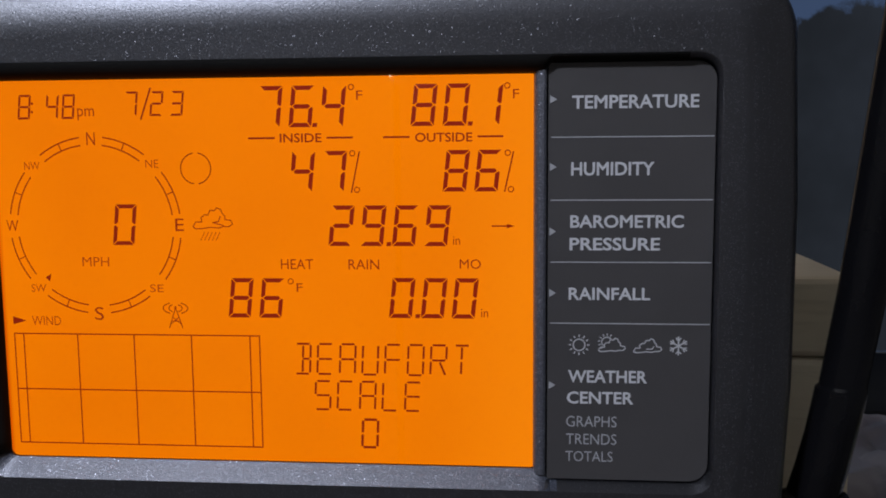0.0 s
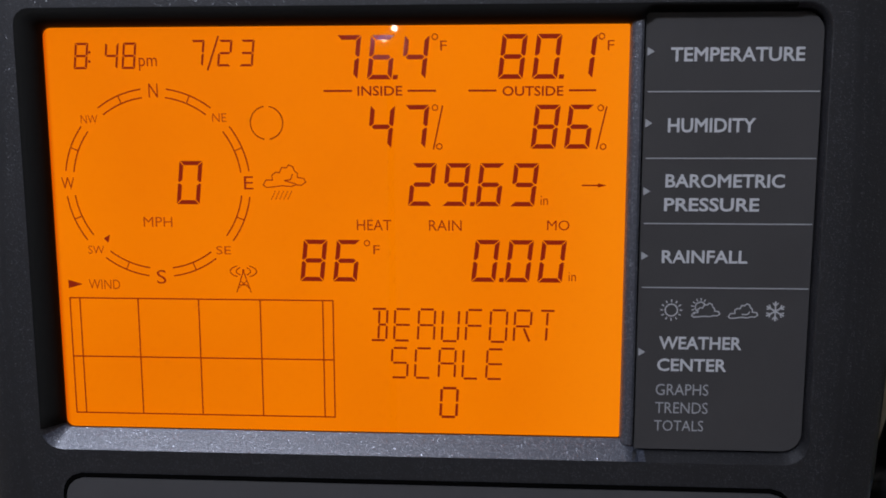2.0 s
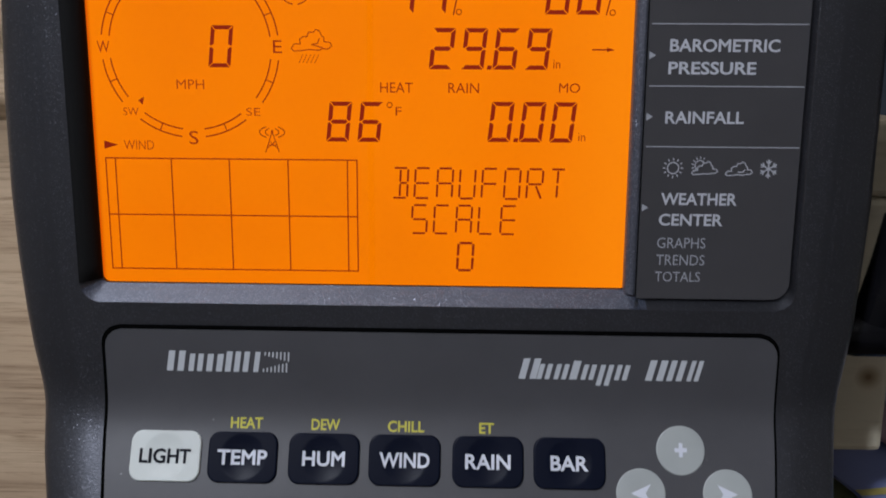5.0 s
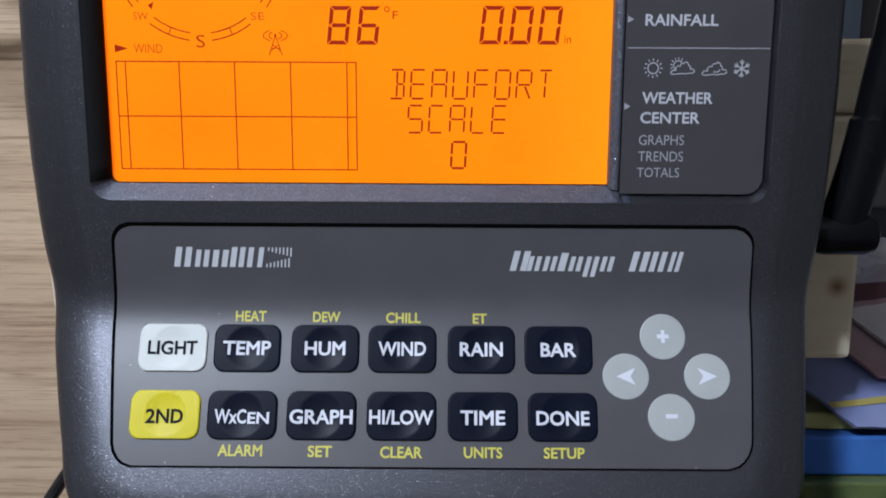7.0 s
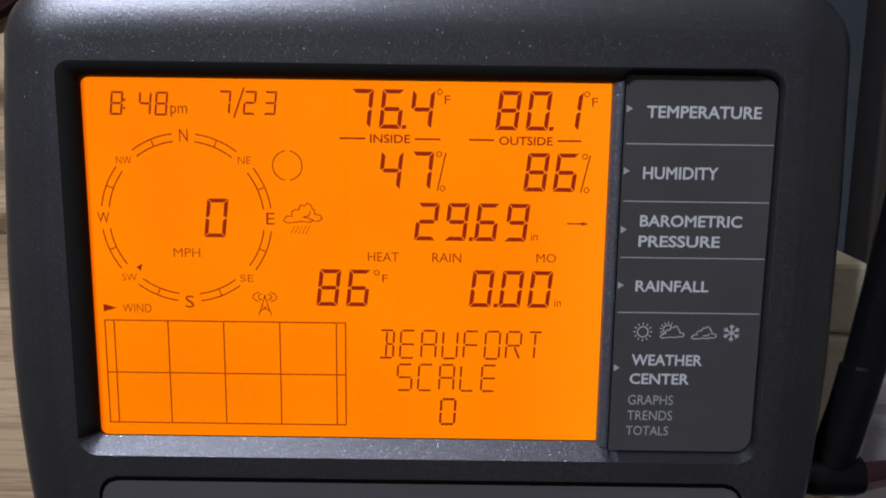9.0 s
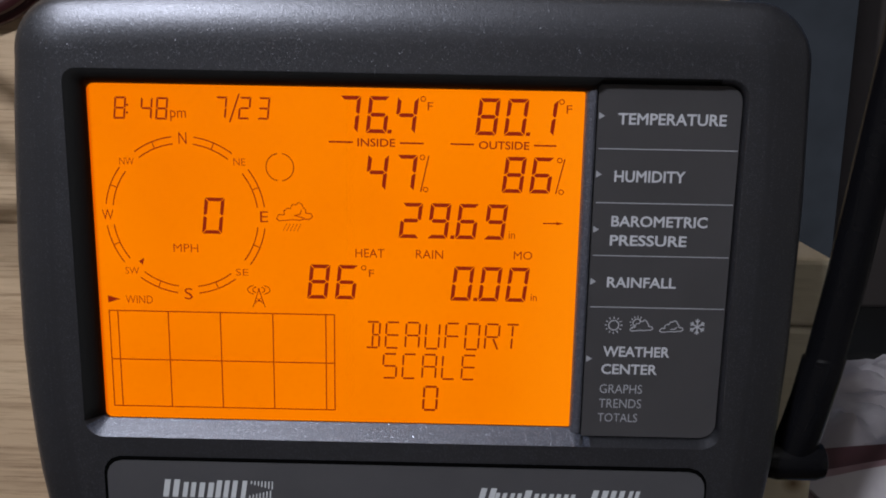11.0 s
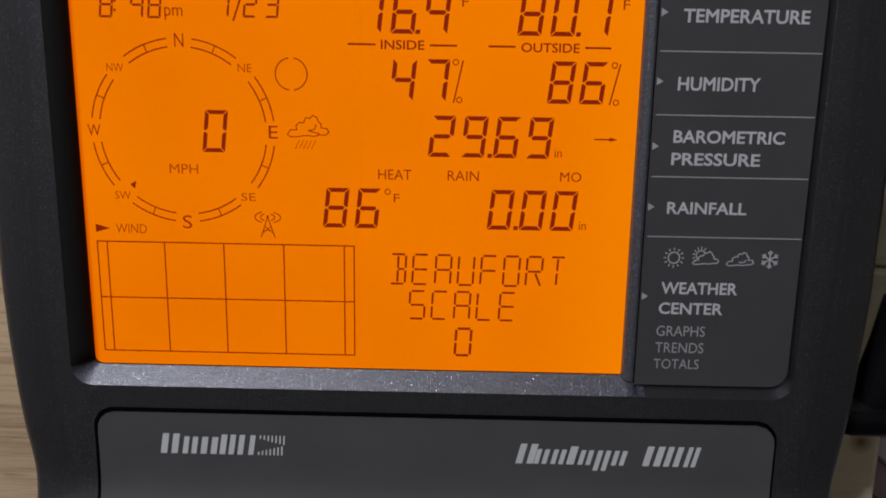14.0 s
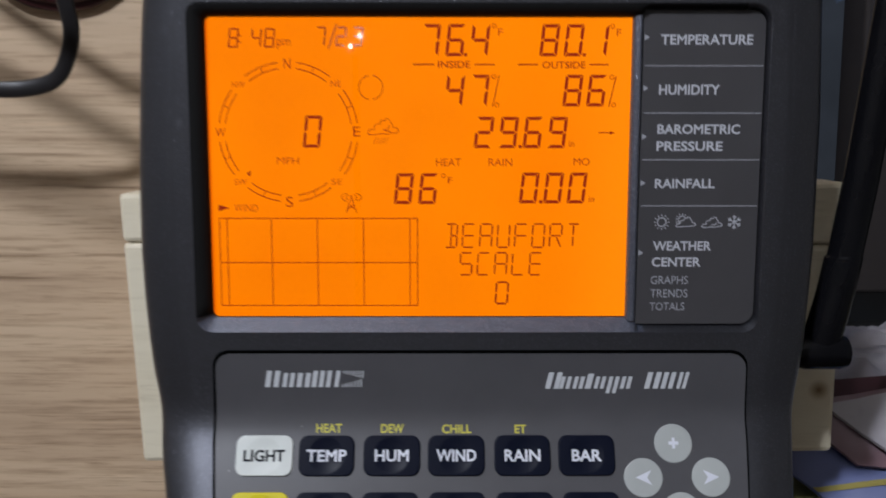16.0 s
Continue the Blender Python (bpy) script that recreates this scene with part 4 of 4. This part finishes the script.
def antenna(console):
    bm = bmesh.new()
    # swivel barrel, lying across
    rows = []
    for x, r in ((0.1040, 0.0042), (0.1078, 0.0047), (0.1090, 0.0050), (0.1185, 0.0050), (0.1206, 0.0044), (0.1214, 0.0030)):
        rows.append([bm.verts.new((x, 0.0125 + r * 1.1 * math.cos(radians(20 * k)), 1.1487 + r * math.sin(radians(20 * k)))) for k in range(18)])
    for a, b in zip(rows, rows[1:]):
        for k in range(18):
            bm.faces.new((a[k - 1], a[k], b[k], b[k - 1]))
    bm.faces.new(rows[0])
    bm.faces.new(rows[-1])
    bmesh.ops.recalc_face_normals(bm, faces=bm.faces[:])
    base = part("antenna_base", bm, ANTENNA, console, "glossy black swivel joint", True)
    bm = bmesh.new()
    rows = []
    path = ((1.1500, 0.1080, 0.0105), (1.1530, 0.1082, 0.0112), (1.1590, 0.1099, 0.0109), (1.1665, 0.1117, 0.0106), (1.1758, 0.1134, 0.0106), (1.1764, 0.1141, 0.0097), (1.1958, 0.1171, 0.0098),
            (1.2226, 0.1203, 0.0098), (1.2461, 0.1231, 0.0097), (1.2900, 0.1283, 0.0095), (1.3250, 0.1324, 0.0090), (1.3290, 0.1335, 0.0070), (1.3305, 0.1352, 0.0036))
    for z, x, w in path:
        rows.append([bm.verts.new((x + w / 2 + w / 2 * math.cos(radians(15 * k)), 0.0125 + 0.42 * w * math.sin(radians(15 * k)), z)) for k in range(24)])
    for a, b in zip(rows, rows[1:]):
        for k in range(24):
            bm.faces.new((a[k - 1], a[k], b[k], b[k - 1]))
    bm.faces.new(rows[0])
    bm.faces.new(rows[-1])
    bmesh.ops.recalc_face_normals(bm, faces=bm.faces[:])
    part("antenna_rod", bm, ANTENNA, base, smooth=True)


def weather_console():
    console = empty("weather_console", "charcoal weather station console with a lit orange display", "weather station")
    housing(console)
    display(console)
    side_panel(console)
    keypad(console)
    antenna(console)


# ---- things round it ----
def tube(points, radius, squash=1.0, steps=10, sides=10):
    """A cable through points, smoothed."""
    pts = [Vector(p) for p in points]
    ext = [2 * pts[0] - pts[1]] + pts + [2 * pts[-1] - pts[-2]]
    line = []
    for k in range(1, len(ext) - 2):
        a, b, c, d = ext[k - 1 : k + 3]
        for j in range(steps):
            t = j / steps
            line.append(0.5 * (2 * b + (c - a) * t + (2 * a - 5 * b + 4 * c - d) * t * t + (3 * b - 3 * c + d - a) * t ** 3))
    line.append(pts[-1])
    bm = bmesh.new()
    rows = []
    for k, p in enumerate(line):
        t = (line[min(k + 1, len(line) - 1)] - line[max(k - 1, 0)]).normalized()
        u = t.cross(Vector((0, 1, 0))).normalized()
        v = u.cross(t).normalized()
        rows.append([bm.verts.new(p + u * radius * math.cos(2 * math.pi * s / sides) + v * radius * squash * math.sin(2 * math.pi * s / sides)) for s in range(sides)])
    for a, b in zip(rows, rows[1:]):
        for s in range(sides):
            bm.faces.new((a[s - 1], a[s], b[s], b[s - 1]))
    bm.faces.new(rows[0])
    bm.faces.new(rows[-1])
    bmesh.ops.recalc_face_normals(bm, faces=bm.faces[:])
    return bm


def cables():
    ob = empty("power_cable", "black flat cable looping down in front of the wood panelling", "cable")
    part("cord", tube([(-0.30, 0.070, 1.232), (-0.20, 0.062, 1.2250), (-0.1420, 0.06, 1.2236), (-0.1270, 0.06, 1.2240), (-0.1178, 0.059, 1.2268), (-0.1128, 0.057, 1.2335), (-0.1100, 0.054, 1.2420), (-0.1108, 0.051, 1.2530), (-0.1130, 0.048, 1.275), (-0.1130, 0.047, 1.31), (-0.125, 0.060, 1.36)], 0.0027, 0.5), CABLE, ob, smooth=True)
    ob = empty("cable_coil", "tight coil of dark maroon-black cable hanging on the wood panelling", "cable")
    for cx, bottom, y, a, h in ((-0.1275, 1.2540, 0.0922, 0.0340, 0.0380), (-0.1270, 1.2588, 0.0922, 0.0300, 0.0335), (-0.1275, 1.2565, 0.0895, 0.0320, 0.0360)):
        ring = [(cx + a * math.sin(radians(20 * k)), y + 0.001 * math.sin(radians(40 * k)), bottom + h - h * math.cos(radians(20 * k))) for k in range(19)]
        part("loop", tube(ring, 0.0027, 0.8, 5), PLUG, ob, smooth=True)
    # unseen cables added to throw slanting shadows on the panelling, each with its own distance from it
    for y, rise, ends, label in ((0.046, 0.62, ((-0.300, 1.352), (-0.1292, 1.2404), (-0.1027, 1.2249)), "unseen black cable slanting down close to the wood panelling, there for its shadow"),
                                 (0.028, 0.50, ((-0.300, 1.310), (-0.1205, 1.2134), (-0.1036, 1.2047)), "unseen black cable slanting down a little clear of the wood panelling, there for its shadow"),
                                 (-0.022, 0.32, ((-0.320, 1.250), (-0.1302, 1.1842), (-0.1050, 1.1745)), "unseen thicker black cable hanging clear of the wood panelling, there for its shadow")):
        line = []
        for x, z in ends:
            f = (0.095 - y) / (0.095 - LAMP[1])
            line.append((x + (LAMP[0] - x) * f, y, z + (LAMP[2] - z) * f))
        ob = empty("hanging_cable", label, "cable", "hanging cables")
        first, last = line[0], line[-1]
        line = [(first[0] - 0.20, y, first[2] + 0.20 * rise)] + line + [(last[0] + 0.026, y + 0.004, last[2] - 0.003), (last[0] + 0.045, 0.5 * y + 0.042, last[2] + 0.035), (last[0] + 0.048, 0.088, last[2] + 0.10)]
        part("cord", tube(line, 0.0026, 0.8), CABLE, ob, smooth=True)
    ob = empty("thin_cable", "thin black cable running up behind the console", "cable")
    part("cord", tube([(-0.14, 0.075, 0.99), (-0.112, 0.058, 1.038), (-0.0996, 0.05, 1.0578), (-0.0948, 0.05, 1.0653), (-0.0885, 0.05, 1.0740), (-0.078, 0.052, 1.088), (-0.060, 0.06, 1.102)], 0.0019), CABLE, ob, smooth=True)


def pine_block():
    """Two lengths of pine, one on the other, with corners skewed to fit the camera's view."""
    ob = empty("pine_block", "pale pine mounting block with a knot, fixed to the wood panelling", "wood block")
    left, right = (1.0998, 1.1741, 1.1744, 1.1902), (1.1098, 1.1757, 1.1760, 1.1952)
    for name, low, high, label in (("block", 0, 1, ""), ("top_strip", 2, 3, "pale pine strip along the top")):
        bm = bmesh.new()
        slab(bm, 0, 1, 0, 1, 0, 1)
        for v in bm.verts:
            u, back, up = v.co
            z = left[high if up else low] * (1 - u) + right[high if up else low] * u
            x = (-0.0985 + 0.048 * (1.190 - z)) * (1 - u) + 0.1298 * u
            v.co = (x, 0.0945 if back else 0.0560 * (1 - u) + 0.0375 * u, z)
        bevel_all(bm, 0.0016)
        bmesh.ops.recalc_face_normals(bm, faces=bm.faces[:])
        part(name, bm, PINE, ob, label)
    bm = bmesh.new()
    vs = []
    for k in range(18):
        x = 0.1247 + 0.0036 * math.cos(radians(20 * k)) * (1 + 0.15 * math.sin(k * 2.1))
        vs.append(bm.verts.new((x, 0.0373 + (0.1298 - x) * 0.081, 1.1302 + 0.0046 * math.sin(radians(20 * k)))))
    bm.faces.new(vs)
    part("knot", bm, KNOT, ob, "dark knot")


def on_sheet(corners, u, v, waves, seed):
    """A point of a waved sheet between four corners, and the sheet's normal."""
    a, b, c, d = (Vector(p) for p in corners)
    nrm = (b - a).cross(d - a).normalized()
    p = a * (1 - u) * (1 - v) + b * u * (1 - v) + c * u * v + d * (1 - u) * v
    q = Vector((seed * 7.1, 0, 0))
    return p + nrm * waves * (1.6 * noise.noise(p * 24 + q) + 1.5 * abs(noise.noise(p * 60 + q)) + 0.5 * abs(noise.noise(p * 150 + q)) - 0.7), nrm


def sheet(name, corners, mat, label, category="paper", waves=0.003, seed=1, thick=0.0012, grid=14):
    """A loose sheet: a waved grid between four corners, with thickness."""
    bm = bmesh.new()
    rows = [[on_sheet(corners, i / grid, j / grid, waves, seed)[0] for i in range(grid + 1)] for j in range(grid + 1)]
    nrm = on_sheet(corners, 0, 0, waves, seed)[1]
    top = [[bm.verts.new(p) for p in row] for row in rows]
    low = [[bm.verts.new(p - nrm * thick) for p in row] for row in rows]
    for j in range(grid):
        for i in range(grid):
            bm.faces.new((top[j][i], top[j][i + 1], top[j + 1][i + 1], top[j + 1][i]))
            bm.faces.new((low[j][i], low[j + 1][i], low[j + 1][i + 1], low[j][i + 1]))
    rim = [(j, 0) for j in range(grid)] + [(grid, i) for i in range(grid)] + [(j, grid) for j in range(grid, 0, -1)] + [(0, i) for i in range(grid, 0, -1)]
    for (j, i), (q, p) in zip(rim, rim[1:] + rim[:1]):
        bm.faces.new((top[j][i], top[q][p], low[q][p], low[j][i]))
    bmesh.ops.recalc_face_normals(bm, faces=bm.faces[:])
    return tagged(part(name, bm, mat, smooth=True), label, category, "pile of papers")


def printed(name, base, other, scale):
    m, n, l, b = material(name, base, 0.4, spec=0.4)
    tx = noise_tex(n, l, scale, 3)
    r = ramp(n, l, tx.outputs[0], [(0.42, base), (0.5, tuple((p + q) / 2 for p, q in zip(base, other))), (0.58, other)])
    l.new(r.outputs[0], b.inputs["Base Color"])
    return m


def papers():
    tagged(block("side_shelf", 0.1125, 0.60, 0.010, 0.1995, 1.020, 1.036, SHELF_WOOD, bevel=0.001), "dark wooden shelf under the window", "shelf")
    green = printed("green_cover", (0.03, 0.055, 0.022), (0.10, 0.13, 0.045), 45)
    blue = printed("blue_cover", (0.03, 0.10, 0.36), (0.05, 0.16, 0.45), 30)
    lime = printed("lime_cover", (0.25, 0.27, 0.08), (0.34, 0.34, 0.14), 25)
    lilac = printed("lilac_print", (0.13, 0.155, 0.30), (0.21, 0.235, 0.38), 22)
    pink = printed("pink_print", (0.19, 0.115, 0.13), (0.26, 0.19, 0.21), 25)
    maroon = printed("maroon_print", (0.035, 0.014, 0.018), (0.06, 0.024, 0.03), 30)
    white = printed("white_paper", (0.26, 0.24, 0.26), (0.37, 0.35, 0.37), 30)
    stripe, *_ = material("yellow_band", (0.30, 0.25, 0.07), 0.4)
    for name, z0, z1, y0, x0, mat, label in (("magazine", 1.0362, 1.0700, 0.046, 0.1050, green, "thick green magazine with a leafy cover on the shelf"), ("magazine", 1.0704, 1.0825, 0.050, 0.1080, blue, "bright blue booklet lying on a green magazine"),
                                             ("magazine", 1.0829, 1.0880, 0.054, 0.1060, lime, "yellow-green booklet lying on a blue one")):
        ob = block(name, max(x0, 0.1125), 0.34, y0, 0.186, z0, z1, mat, bevel=0.0008)
        tagged(ob, label, "magazine", "pile of papers")
    lilac_corners = ((0.1180, 0.0600, 1.1010), (0.1375, 0.0470, 1.0865), (0.2000, 0.0480, 1.0875), (0.2100, 0.0850, 1.1100))
    leaf = sheet("leaflet", lilac_corners, lilac, "lilac-blue leaflet with a yellow band, sliding off the pile", "leaflet", 0.0012, 2)
    up = on_sheet(lilac_corners, 0, 0, 0.0012, 2)[1]
    up = up if up.z > 0 else -up
    bm = bmesh.new()
    rows = [[bm.verts.new(on_sheet(lilac_corners, u, k / 28, 0.0012, 2)[0] + up * 0.0004) for u in (0.62, 0.66, 0.70)] for k in range(29)]
    for low, high in zip(rows, rows[1:]):
        for k in range(2):
            bm.faces.new((low[k], low[k + 1], high[k + 1], high[k]))
    part("band", bm, stripe, leaf, "yellow band")
    sheet("leaflet", ((0.1260, 0.0680, 1.1160), (0.1470, 0.0560, 1.0985), (0.2100, 0.0500, 1.0960), (0.2200, 0.0900, 1.1230)), pink, "dusky pink leaflet lying on a lilac one", "leaflet", 0.002, 5)
    sheet("leaflet", ((0.1390, 0.0665, 1.1170), (0.1590, 0.0535, 1.1020), (0.2200, 0.0480, 1.0990), (0.2300, 0.0880, 1.1260)), white, "grey-white leaflet lying on a dusky pink one", "leaflet", 0.0015, 6)
    sheet("leaflet", ((0.1290, 0.0780, 1.1210), (0.1640, 0.0640, 1.1040), (0.2300, 0.0600, 1.1040), (0.2300, 0.0950, 1.1230)), maroon, "dark maroon leaflet under crumpled paper", "leaflet", 0.0005, 8)
    sheet("crumpled_paper", ((0.1330, 0.0800, 1.1120), (0.2600, 0.0720, 1.1110), (0.2700, 0.1880, 1.1215), (0.1330, 0.1880, 1.1215)), white, "crumpled white paper lying on the pile against the window sill", "paper", 0.0056, 11, 0.0006, 40)


room()
outdoors()
lamps()
weather_console()
cables()
pine_block()
papers()
